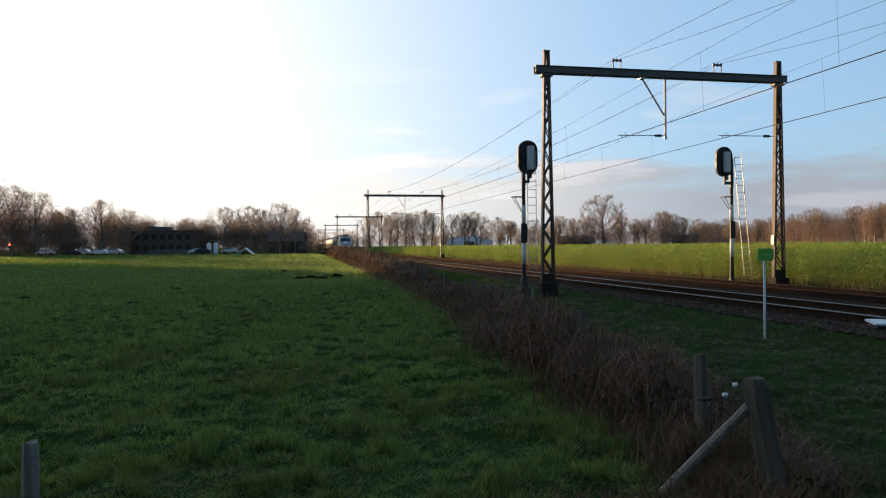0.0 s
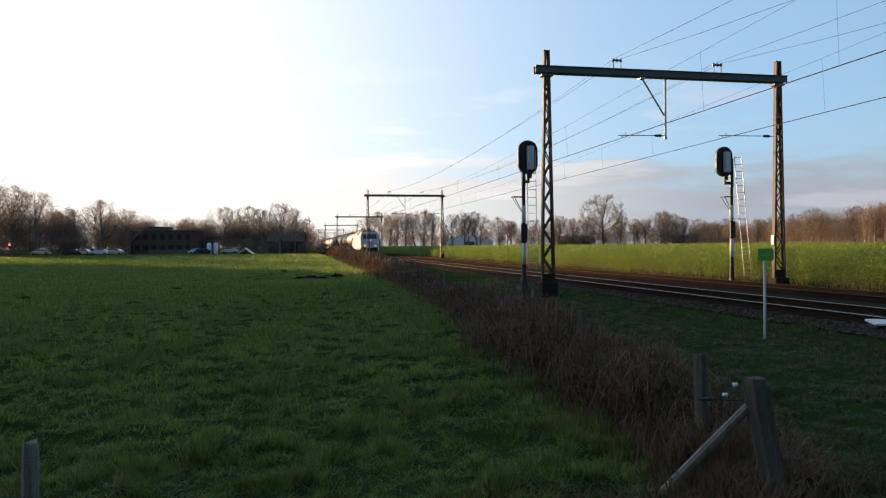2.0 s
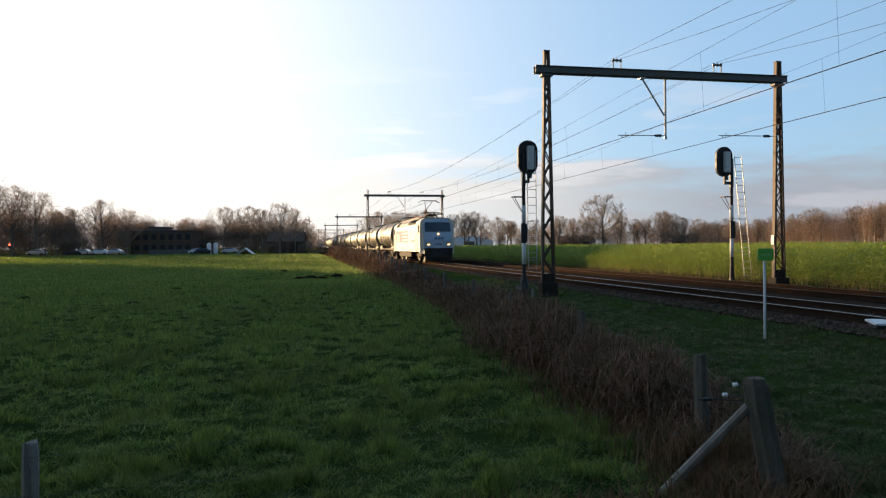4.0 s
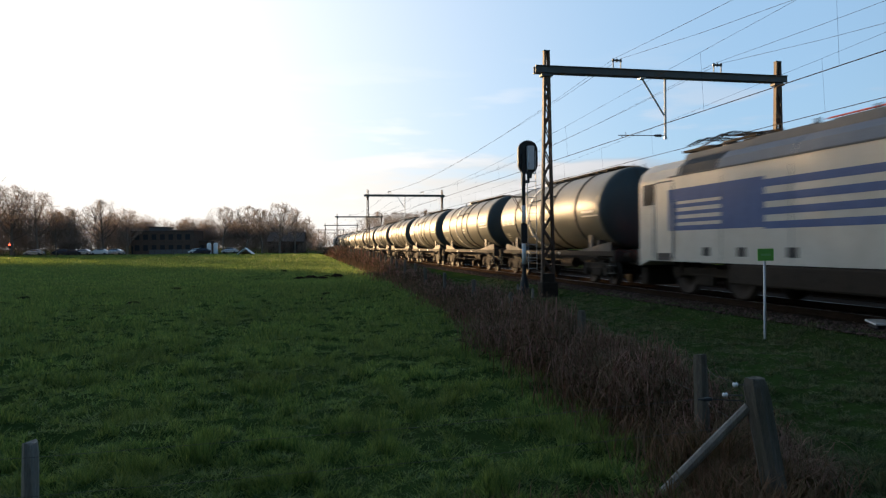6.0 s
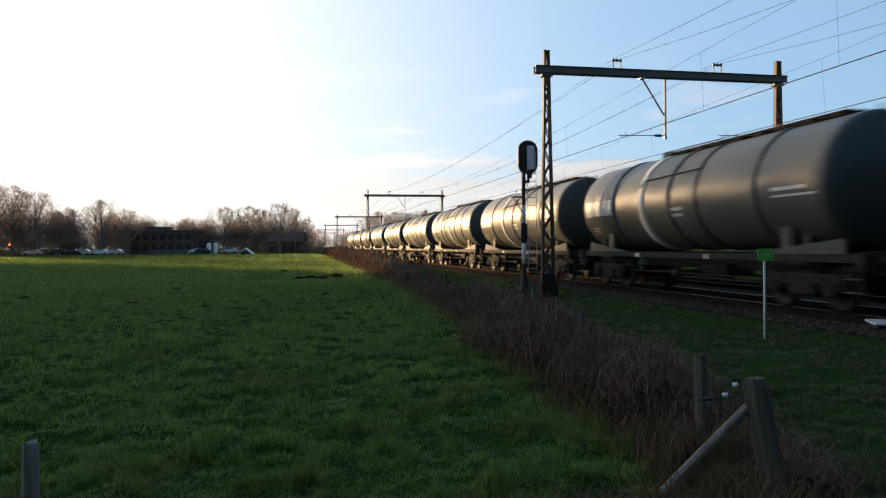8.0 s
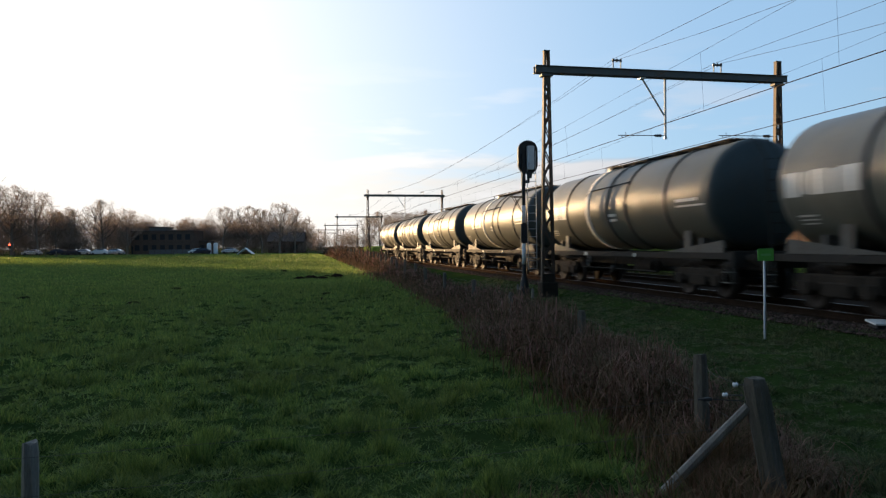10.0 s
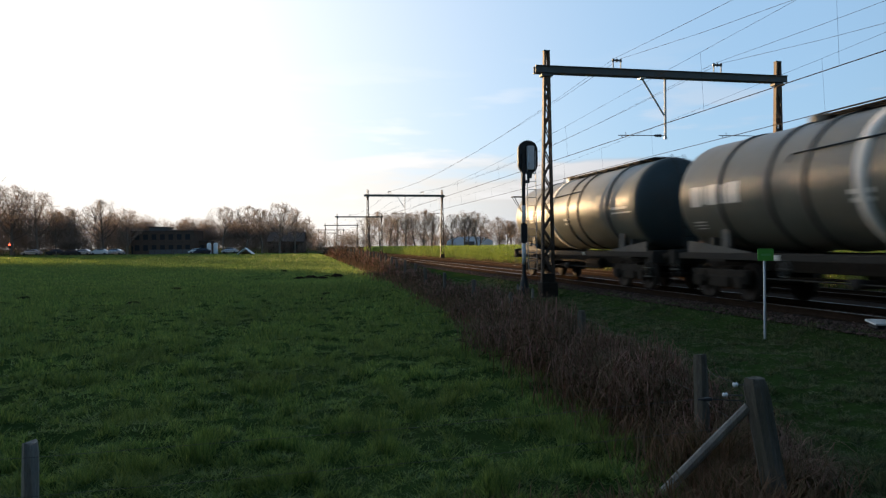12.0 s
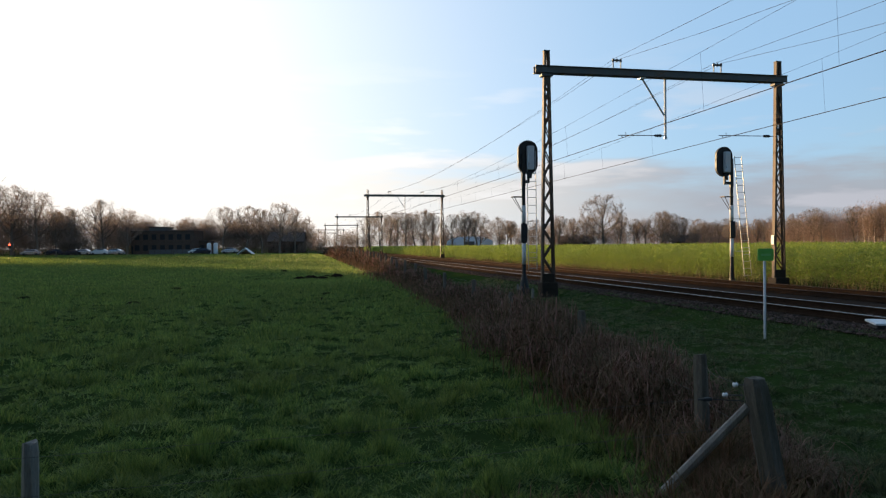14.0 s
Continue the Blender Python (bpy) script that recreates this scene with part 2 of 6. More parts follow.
M_GLASS.use_nodes = True
_g = M_GLASS.node_tree.nodes["Principled BSDF"]
_g.inputs["Base Color"].default_value = (0.015, 0.02, 0.025, 1)
_g.inputs["Roughness"].default_value = 0.06
_g.inputs["Specular IOR Level"].default_value = 0.8


# ---- mesh code ----
class Shape:
    """Collects faces for one mesh."""

    def __init__(self, smooth=False):
        self.v, self.f, self.smooth = [], [], smooth

    def add(self, verts, faces):
        k = len(self.v)
        self.v.extend(tuple(p) for p in verts)
        self.f.extend(tuple(i + k for i in f) for f in faces)
        return self

    def box(self, x0, x1, y0, y1, z0, z1, c=0.0):
        """A box, with its edges cut off by c."""
        if c <= 0:
            vs = [(x, y, z) for x in (x0, x1) for y in (y0, y1) for z in (z0, z1)]
            return self.add(vs, [(0, 1, 3, 2), (4, 6, 7, 5), (0, 4, 5, 1), (2, 3, 7, 6), (0, 2, 6, 4), (1, 5, 7, 3)])
        c = min(c, 0.49 * (x1 - x0), 0.49 * (y1 - y0), 0.49 * (z1 - z0))
        def ring(z, d):
            a, b, e, f = x0 + d, x1 - d, y0 + d, y1 - d
            return [(a + c, e, z), (b - c, e, z), (b, e + c, z), (b, f - c, z), (b - c, f, z), (a + c, f, z), (a, f - c, z), (a, e + c, z)]
        vs = ring(z0, c * 0.5) + ring(z0 + c, 0) + ring(z1 - c, 0) + ring(z1, c * 0.5)
        fs = [tuple(range(7, -1, -1)), tuple(range(24, 32))]
        for r in range(3):
            for i in range(8):
                j = (i + 1) % 8
                fs.append((r * 8 + i, r * 8 + j, r * 8 + 8 + j, r * 8 + 8 + i))
        return self.add(vs, fs)

    def bar(self, p, q, w, h=None, up=(0, 0, 1)):
        """A straight bar of section w x h from p to q."""
        h = w if h is None else h
        p, q = Vector(p), Vector(q)
        d = (q - p).normalized()
        u = Vector(up)
        if abs(d.dot(u)) > 0.98:
            u = Vector((1, 0, 0))
        s = d.cross(u).normalized() * (w / 2)
        t = s.cross(d).normalized() * (h / 2)
        vs = [p - s - t, p + s - t, p + s + t, p - s + t, q - s - t, q + s - t, q + s + t, q - s + t]
        return self.add(vs, [(3, 2, 1, 0), (4, 5, 6, 7), (0, 1, 5, 4), (1, 2, 6, 5), (2, 3, 7, 6), (3, 0, 4, 7)])

    def tube(self, pts, radii, n=8, caps=True):
        """A round rod through pts."""
        pts = [Vector(p) for p in pts]
        if not isinstance(radii, (list, tuple)):
            radii = [radii] * len(pts)
        vs, fs = [], []
        for i, p in enumerate(pts):
            d = (pts[min(i + 1, len(pts) - 1)] - pts[max(i - 1, 0)]).normalized()
            u = Vector((0, 0, 1)) if abs(d.z) < 0.9 else Vector((1, 0, 0))
            s = d.cross(u).normalized()
            t = s.cross(d)
            for k in range(n):
                a = 2 * math.pi * k / n
                vs.append(p + radii[i] * (math.cos(a) * s + math.sin(a) * t))
        for i in range(len(pts) - 1):
            for k in range(n):
                j = (k + 1) % n
                fs.append((i * n + k, i * n + j, i * n + n + j, i * n + n + k))
        if caps:
            fs.append(tuple(range(n - 1, -1, -1)))
            e = (len(pts) - 1) * n
            fs.append(tuple(range(e, e + n)))
        return self.add(vs, fs)

    def lathe(self, profile, n=40, origin=(0, 0, 0), axis="y", a0=0.0, a1=2 * math.pi):
        """A turned form: profile of (along, radius) about an axis through origin."""
        vs, fs = [], []
        full = abs(a1 - a0 - 2 * math.pi) < 1e-6
        cols = n if full else n + 1
        for along, r in profile:
            for k in range(cols):
                a = a0 + (a1 - a0) * k / n
                c, s = r * math.cos(a), r * math.sin(a)
                if axis == "y":
                    vs.append((origin[0] + c, origin[1] + along, origin[2] + s))
                elif axis == "x":
                    vs.append((origin[0] + along, origin[1] + c, origin[2] + s))
                else:
                    vs.append((origin[0] + c, origin[1] + s, origin[2] + along))
        for i in range(len(profile) - 1):
            for k in range(n if full else n):
                j = (k + 1) % cols
                fs.append((i * cols + k, i * cols + j, (i + 1) * cols + j, (i + 1) * cols + k))
        return self.add(vs, fs)

    def extrude(self, outline, y0, y1, shrink0=1.0, shrink1=1.0):
        """An (x, z) outline drawn out along y."""
        n = len(outline)
        vs = [(x, y0, z) for x, z in outline] + [(x, y1, z) for x, z in outline]
        fs = [tuple(range(n)), tuple(range(2 * n - 1, n - 1, -1))]
        fs += [(i, n + i, n + (i + 1) % n, (i + 1) % n) for i in range(n)]
        return self.add(vs, fs)

    def mesh(self, name, mat):
        me = bpy.data.meshes.new(name)
        me.from_pydata(self.v, [], self.f)
        me.materials.append(mat)
        if self.smooth:
            me.shade_smooth()
        me.update()
        return me


def part(name, shape, mat, parent, label="", at=None):
    ob = new(name, shape if isinstance(shape, bpy.types.Mesh) else shape.mesh(name, mat))
    ob.parent = parent
    if at is not None:
        ob.matrix_basis = at
    if label:
        ob["label"] = label
    return ob


def thing(name, at, label, category, group="", kind=""):
    ob = new(name)
    ob.empty_display_size = 0.2
    ob.matrix_basis = at
    return tagged(ob, label, category, group, kind)


def single(name, shape, mat, label, category, group="", kind="", at=None):
    ob = new(name, shape if isinstance(shape, bpy.types.Mesh) else shape.mesh(name, mat))
    if at is not None:
        ob.matrix_basis = at
    return tagged(ob, label, category, group, kind)


def from_arrays(name, verts, faces, mat):
    """A mesh from numpy arrays; faces all of one size."""
    me = bpy.data.meshes.new(name)
    nf, k = faces.shape
    me.vertices.add(len(verts))
    me.vertices.foreach_set("co", np.ascontiguousarray(verts, dtype=np.float32).ravel())
    me.loops.add(nf * k)
    me.loops.foreach_set("vertex_index", np.ascontiguousarray(faces, dtype=np.int32).ravel())
    me.polygons.add(nf)
    me.polygons.foreach_set("loop_start", np.arange(0, nf * k, k, dtype=np.int32))
    me.materials.append(mat)
    me.update(calc_edges=True)
    me.validate()
    return me


# ---- ground ----
FIELD_Z = -0.565


def smooth(a, b, x):
    t = np.clip((np.asarray(x, dtype=float) - a) / (b - a), 0, 1)
    return t * t * (3 - 2 * t)


def ground_z(x, y):
    """Height of the bare ground: pasture, verge, railway bed, crop field."""
    x, y = np.asarray(x, dtype=float), np.asarray(y, dtype=float)
    z = FIELD_Z + 0.42 * smooth(55, 150, y) * (1 - smooth(4, 9, x))
    z = z + 0.10 * smooth(4.5, 9.0, x)
    z = z + 0.26 * smooth(9.0, 10.3, x) * (1 - smooth(10.6, 11.4, x))
    z = z + 0.30 * smooth(18.2, 20.0, x)
    z = z + 0.06 * np.sin(x * 0.35 + 1.3) * np.sin(y * 0.23) * (1 - smooth(3, 6, x)) * smooth(2, 12, y)
    return z


def hump_at(a, b):
    """Tussocks of the pasture, dying out towards the track."""
    fade = 1.0 if a < 7.5 else max(0.0, 1.0 - (a - 7.5) / 2.2)
    return fade * (0.10 * noise.noise((a * 1.5, b * 1.5, 0.0)) + 0.06 * noise.noise((a * 4.05, b * 4.05, 5.0)))


def spaced(bounds):
    """Grid lines: from, to and step by step."""
    out = []
    for a, b, s in bounds:
        out.extend(np.arange(a, b - 1e-6, s))
    out.append(bounds[-1][1])
    return np.array(out)


def build_ground():
    xs = spaced([(-3000, -300, 450), (-300, -60, 20), (-60, -14, 2), (-14, 10.8, 0.16), (10.8, 21, 0.6), (21, 80, 5), (80, 300, 22), (300, 3000, 450)])
    ys = spaced([(-1500, -60, 240), (-60, 2, 4), (2, 30, 0.16), (30, 60, 0.5), (60, 200, 3), (200, 400, 20), (400, 4000, 450)])
    gx, gy = np.meshgrid(xs, ys)
    z = ground_z(gx, gy)
    rng = np.random.default_rng(4)
    # tussocks: many small humps
    near = (gx > -16) & (gx < 9.6) & (gy > 1) & (gy < 62)
    hump = np.zeros_like(z)
    for i, j in zip(*np.nonzero(near)):
        hump[i, j] = hump_at(gx[i, j], gy[i, j]) + 0.010 * rng.normal()
    z = z + hump
    n, m = len(xs), len(ys)
    idx = np.arange(n * m).reshape(m, n)
    faces = np.stack([idx[:-1, :-1], idx[:-1, 1:], idx[1:, 1:], idx[1:, :-1]], -1).reshape(-1, 4)
    me = from_arrays("ground", np.stack([gx, gy, z], -1).reshape(-1, 3), faces, M_FIELD)
    me.shade_smooth()
    tagged(new("ground", me), "green winter pasture and railway verge", "ground", kind="structure")


build_ground()

# ---- railway ----
TRACKS = (11.82, 15.92)
Y_NEAR, Y_FAR = -30.0, 420.0


def build_bed():
    s = Shape()
    s.extrude([(9.55, -0.62), (10.15, -0.24), (10.55, -0.19), (13.1, -0.17), (13.87, -0.22), (14.6, -0.17), (17.2, -0.19), (17.6, -0.24), (18.7, -0.62)], Y_NEAR, Y_FAR)
    single("ballast_bed", s, M_BALLAST, "rust-brown stone ballast under two railway tracks", "ballast", kind="structure")


def build_stones():
    rng = np.random.default_rng(7)
    cnt = 26000
    y = 8 + 55 * rng.random(cnt) ** 1.6
    u = rng.random(cnt)
    x = 9.95 + 3.85 * u ** 1.5
    top = np.interp(x, [9.9, 10.15, 10.55, 13.1, 13.87], [-0.23, -0.21, -0.19, -0.17, -0.22])
    keep = (np.abs(np.abs(x - TRACKS[0]) - 0.75) > 0.09)
    x, y, top = x[keep], y[keep], top[keep]
    cnt = len(x)
    r = 0.016 + 0.022 * rng.random(cnt)
    base = np.array([(1, 0, 0), (-1, 0, 0), (0, 1, 0), (0, -1, 0), (0, 0, 1), (0, 0, -1)], float)
    v = base[None] * (0.7 + 0.6 * rng.random((cnt, 6, 1))) + rng.normal(0, 0.18, (cnt, 6, 3))
    a = rng.random(cnt) * 6.28
    c, s = np.cos(a)[:, None], np.sin(a)[:, None]
    v = np.stack([v[..., 0] * c - v[..., 1] * s, v[..., 0] * s + v[..., 1] * c, v[..., 2] * 0.8], -1) * r[:, None, None]
    v += np.stack([x, y, top + r * 0.3], -1)[:, None, :]
    f = np.array([(0, 2, 4), (2, 1, 4), (1, 3, 4), (3, 0, 4), (2, 0, 5), (1, 2, 5), (3, 1, 5), (0, 3, 5)])
    faces = (f[None] + 6 * np.arange(cnt)[:, None, None]).reshape(-1, 3)
    single("ballast_stones", from_arrays("ballast_stones", v.reshape(-1, 3), faces, M_STONE), M_STONE, "loose broken ballast stones on the track shoulder", "stones", kind="stuff")


def build_track(x, head):
    tr = thing("railway_track", pose(x, 0, 0), "railway track with polished rails on concrete sleepers", "railway track", "railway tracks")
    for side in (-0.7525, 0.7525):
        r = Shape()
        prof = [(-0.07, -0.16), (0.07, -0.16), (0.07, -0.15), (0.012, -0.125), (0.012, -0.045), (0.036, -0.035), (0.036, -0.006), (-0.036, -0.006), (-0.036, -0.035), (-0.012, -0.045), (-0.012, -0.125), (-0.07, -0.15)]
        r.extrude([(px + side, pz) for px, pz in prof], Y_NEAR, Y_FAR)
        rail = part("rail", r, M_RAIL, tr)
        t = Shape().extrude([(side - 0.031, -0.006), (side + 0.031, -0.006), (side + 0.024, 0.0), (side - 0.024, 0.0)], Y_NEAR, Y_FAR)
        part("rail_head", t, head, rail, "bright running surface worn by wheels")
    sl = Shape().box(-1.26, 1.26, -0.13, 0.13, -0.34, -0.165, 0.03).mesh("sleeper", M_SLEEPER)
    for k in range(140):
        part("sleeper", sl, M_SLEEPER, tr, at=pose(0, 6.0 + 0.6 * k, 0))


build_bed()
build_stones()
build_track(TRACKS[0], M_RAILTOP)
build_track(TRACKS[1], M_RAILDULL)

# ---- overhead line portals ----
POST_L, POST_R = 9.0, 18.42
BEAM_Z, POST_TOP = 7.77, 8.45
PORTALS = (25.2, 90.9, 156.8, 218.6, 279.1, 340.0)


def lattice_post(parent, x, tall):
    """Two channel legs that lean together, braced by zigzag bars on both faces."""
    post = part("post", Shape().box(x - 0.30, x + 0.30, -0.26, 0.26, -0.75, 0.10, 0.03), M_UNDER, parent, "lattice steel post on a concrete foot")
    def half(z):
        return 0.245 + (0.095 - 0.245) * (z - 0.1) / (tall - 0.1)
    for s in (-1, 1):
        leg = Shape()
        z0, z1 = 0.08, tall
        a, b = x + s * half(z0), x + s * half(z1)
        leg.bar((a, 0, z0), (b, 0, z1), 0.020, 0.17, up=(0, 1, 0))
        for yy in (-0.085, 0.085):
            leg.bar((a - s * 0.035, yy, z0), (b - s * 0.035, yy, z1), 0.062, 0.014, up=(0, 1, 0))
        part("leg", leg, M_MAST, post)
    socket = Shape().box(x - half(0.1) + 0.016, x + half(0.1) - 0.016, -0.10, 0.10, 0.08, 0.40, 0.02)
    part("base_socket", socket, M_UNDER, post, "dark steel base casing")
    for yy in (-0.09, 0.09):
        z, side, zig = 0.42, 1, Shape()
        while z < tall - 1.3:
            step = 0.26 + 1.15 * half(z)
            zn = z + step
            zig.bar((x + side * (half(z) - 0.05), yy, z), (x - side * (half(zn) - 0.05), yy, zn), 0.05, 0.012, up=(0, 1, 0))
            z, side = zn, -side
        zig.box(x - half(tall) - 0.005, x + half(tall) + 0.005, yy - 0.006, yy + 0.006, tall - 1.25, tall - 0.9)
        part("lattice", zig, M_MAST, post)
    part("post_cap", Shape().box(x - 0.125, x + 0.115, -0.10, 0.10, tall - 0.02, tall + 0.02, 0.01), M_BEAM, post)
    part("beam_clamp", Shape().box(x - 0.22, x + 0.20, -0.16, 0.16, BEAM_Z - 0.25, BEAM_Z - 0.16, 0.015), M_BEAM, post)
    return post


def build_portal(y, label):
    p = thing("overhead_line_portal", pose(0, y, 0), label, "catenary portal", "overhead line portals")
    lattice_post(p, POST_L, POST_TOP)
    lattice_post(p, POST_R, POST_TOP)
    for sy in (-1, 1):
        prof = [(0.105, -0.13), (0.19, -0.13), (0.19, -0.115), (0.122, -0.115), (0.122, 0.115), (0.19, 0.115), (0.19, 0.13), (0.105, 0.13)]
        n, x0, x1 = len(prof), POST_L - 0.45, POST_R + 0.33
        ch = Shape().add([(x, sy * py, BEAM_Z + pz) for x in (x0, x1) for py, pz in prof], [tuple(range(n)), tuple(range(2 * n - 1, n - 1, -1))] + [(i, (i + 1) % n, n + (i + 1) % n, n + i) for i in range(n)])
        beam = part("beam", ch, M_BEAM, p, "dark steel channel of the cross beam")
    plates = Shape()
    for k in range(9):
        px = POST_L + 0.6 + k * 1.03
        plates.box(px - 0.09, px + 0.09, -0.104, 0.104, BEAM_Z - 0.125, BEAM_Z - 0.11)
    part("batten", plates, M_BEAM, beam)
    for tx in TRACKS:
        fr = Shape()
        cx = tx - 0.08
        for dx in (-0.15, 0.15):
            fr.bar((cx + dx, 0, BEAM_Z + 0.15), (cx + dx, 0, BEAM_Z + 0.46), 0.03)
        fr.bar((cx - 0.18, 0, BEAM_Z + 0.46), (cx + 0.18, 0, BEAM_Z + 0.46), 0.05, 0.06)
        f = part("feeder_bracket", fr, M_BEAM, p, "small dark steel frame carrying a feeder cable")
        ins = Shape(True)
        for dx in (-0.15, 0.0, 0.15):
            ins.lathe([(-0.07, 0.02), (-0.05, 0.055), (-0.02, 0.03), (0.0, 0.055), (0.03, 0.03), (0.06, 0.02)], 10, (cx + dx, 0, BEAM_Z + 0.47), "z")
        part("insulator", ins, M_INSUL, f)
    arm = Shape()
    mid = 13.67
    arm.tube([(mid, 0, BEAM_Z - 0.12), (mid, 0, 5.36)], 0.045, 8)
    arm.box(mid - 0.05, mid + 0.05, -0.05, 0.05, 5.36, 5.46, 0.01)
    arm.tube([(mid - 0.95, 0, BEAM_Z - 0.14), (mid - 0.05, 0, 6.25)], 0.035, 8)
    arm.box(mid - 1.05, mid - 0.85, -0.12, 0.12, BEAM_Z - 0.2, BEAM_Z - 0.13)
    part("drop_arm", arm, M_GALV, p, "galvanised drop arm with a diagonal brace")
    for x0, tx, dz in ((mid, TRACKS[0] + 0.1, -0.13), (POST_R - 0.2, TRACKS[1] + 0.12, -0.05)):
        rod = Shape()
        rod.tube([(x0, 0, 5.62 + dz), (x0 - 0.5, 0, 5.62 + dz), (tx - 0.15, 0, 5.60 + dz)], 0.016, 6)
        rod.tube([(tx - 0.05, 0, 5.60 + dz), (tx + 0.05, 0, 5.5 + dz)], 0.01, 5)
        rod.tube([(tx + 0.15, 0, 5.72 + dz), (tx + 0.15, 0, 5.52 + dz)], 0.01, 5)
        r = part("registration_arm", rod, M_WIRE, p)
        ins = Shape(True).lathe([(-0.16, 0.02), (-0.13, 0.055), (-0.09, 0.035), (-0.04, 0.062), (0.01, 0.035), (0.06, 0.06), (0.11, 0.035), (0.15, 0.02)], 12, (x0 - 0.28, 0, 5.62 + dz), "x")
        part("insulator", ins, M_INSUL, r)
    part("mast_plate", Shape().box(POST_R - 0.275, POST_R - 0.262, -0.09, 0.09, 1.38, 1.74, 0.004), M_SIGNALGREY, p, "small pale plate on the post")
    return p


first = build_portal(PORTALS[0], "lattice steel overhead line portal across both tracks")
for py in PORTALS[1:]:
    copy_thing(first, pose(0, py, 0))


def build_wires():
    sup = (-41.0,) + PORTALS + (402.0,)
    for tx, low in zip(TRACKS, (5.38, 5.45)):
        line = thing("overhead_line", pose(tx, 0, 0), "copper contact wire hung from a catenary cable", "overhead wire", "overhead lines")
        con, mes, feed, feed2 = [], [], [], []
        for k in range(len(sup) - 1):
            a, b = sup[k], sup[k + 1]
            za = 9.6 if k == 0 else 6.9
            stag = 0.12 if k % 2 else -0.12
            n = 12
            for i in range(n):
                t = i / n
                sag = 4 * t * (1 - t)
                y = a + (b - a) * t
                con.append((stag * (1 - 2 * t), y, low - 0.03 * sag))
                mes.append((0, y, za + (6.9 - za) * t - (0.1 if k == 0 else 0.75) * sag))
                feed.append((-0.2, y, BEAM_Z + 0.52 - 0.9 * sag + (0.5 * (1 - t) if k == 0 else 0)))
                feed2.append((0.05, y, BEAM_Z + 0.52 - (2.0 if k == 0 else 0.7) * sag))
                if 0 < i and a < 160:
                    part("dropper", Shape().tube([mes[-1], con[-1]], 0.0035, 4), M_WIRE, line)
        part("contact_wire", Shape().tube(con, 0.012, 6), M_WIRE, line)
        part("catenary_cable", Shape().tube(mes, 0.0045, 5), M_WIRE, line)
        part("feeder_cable", Shape().tube(feed, 0.006, 5), M_WIRE, line)
        part("feeder_cable", Shape().tube(feed2, 0.006, 5), M_WIRE, line)


build_wires()


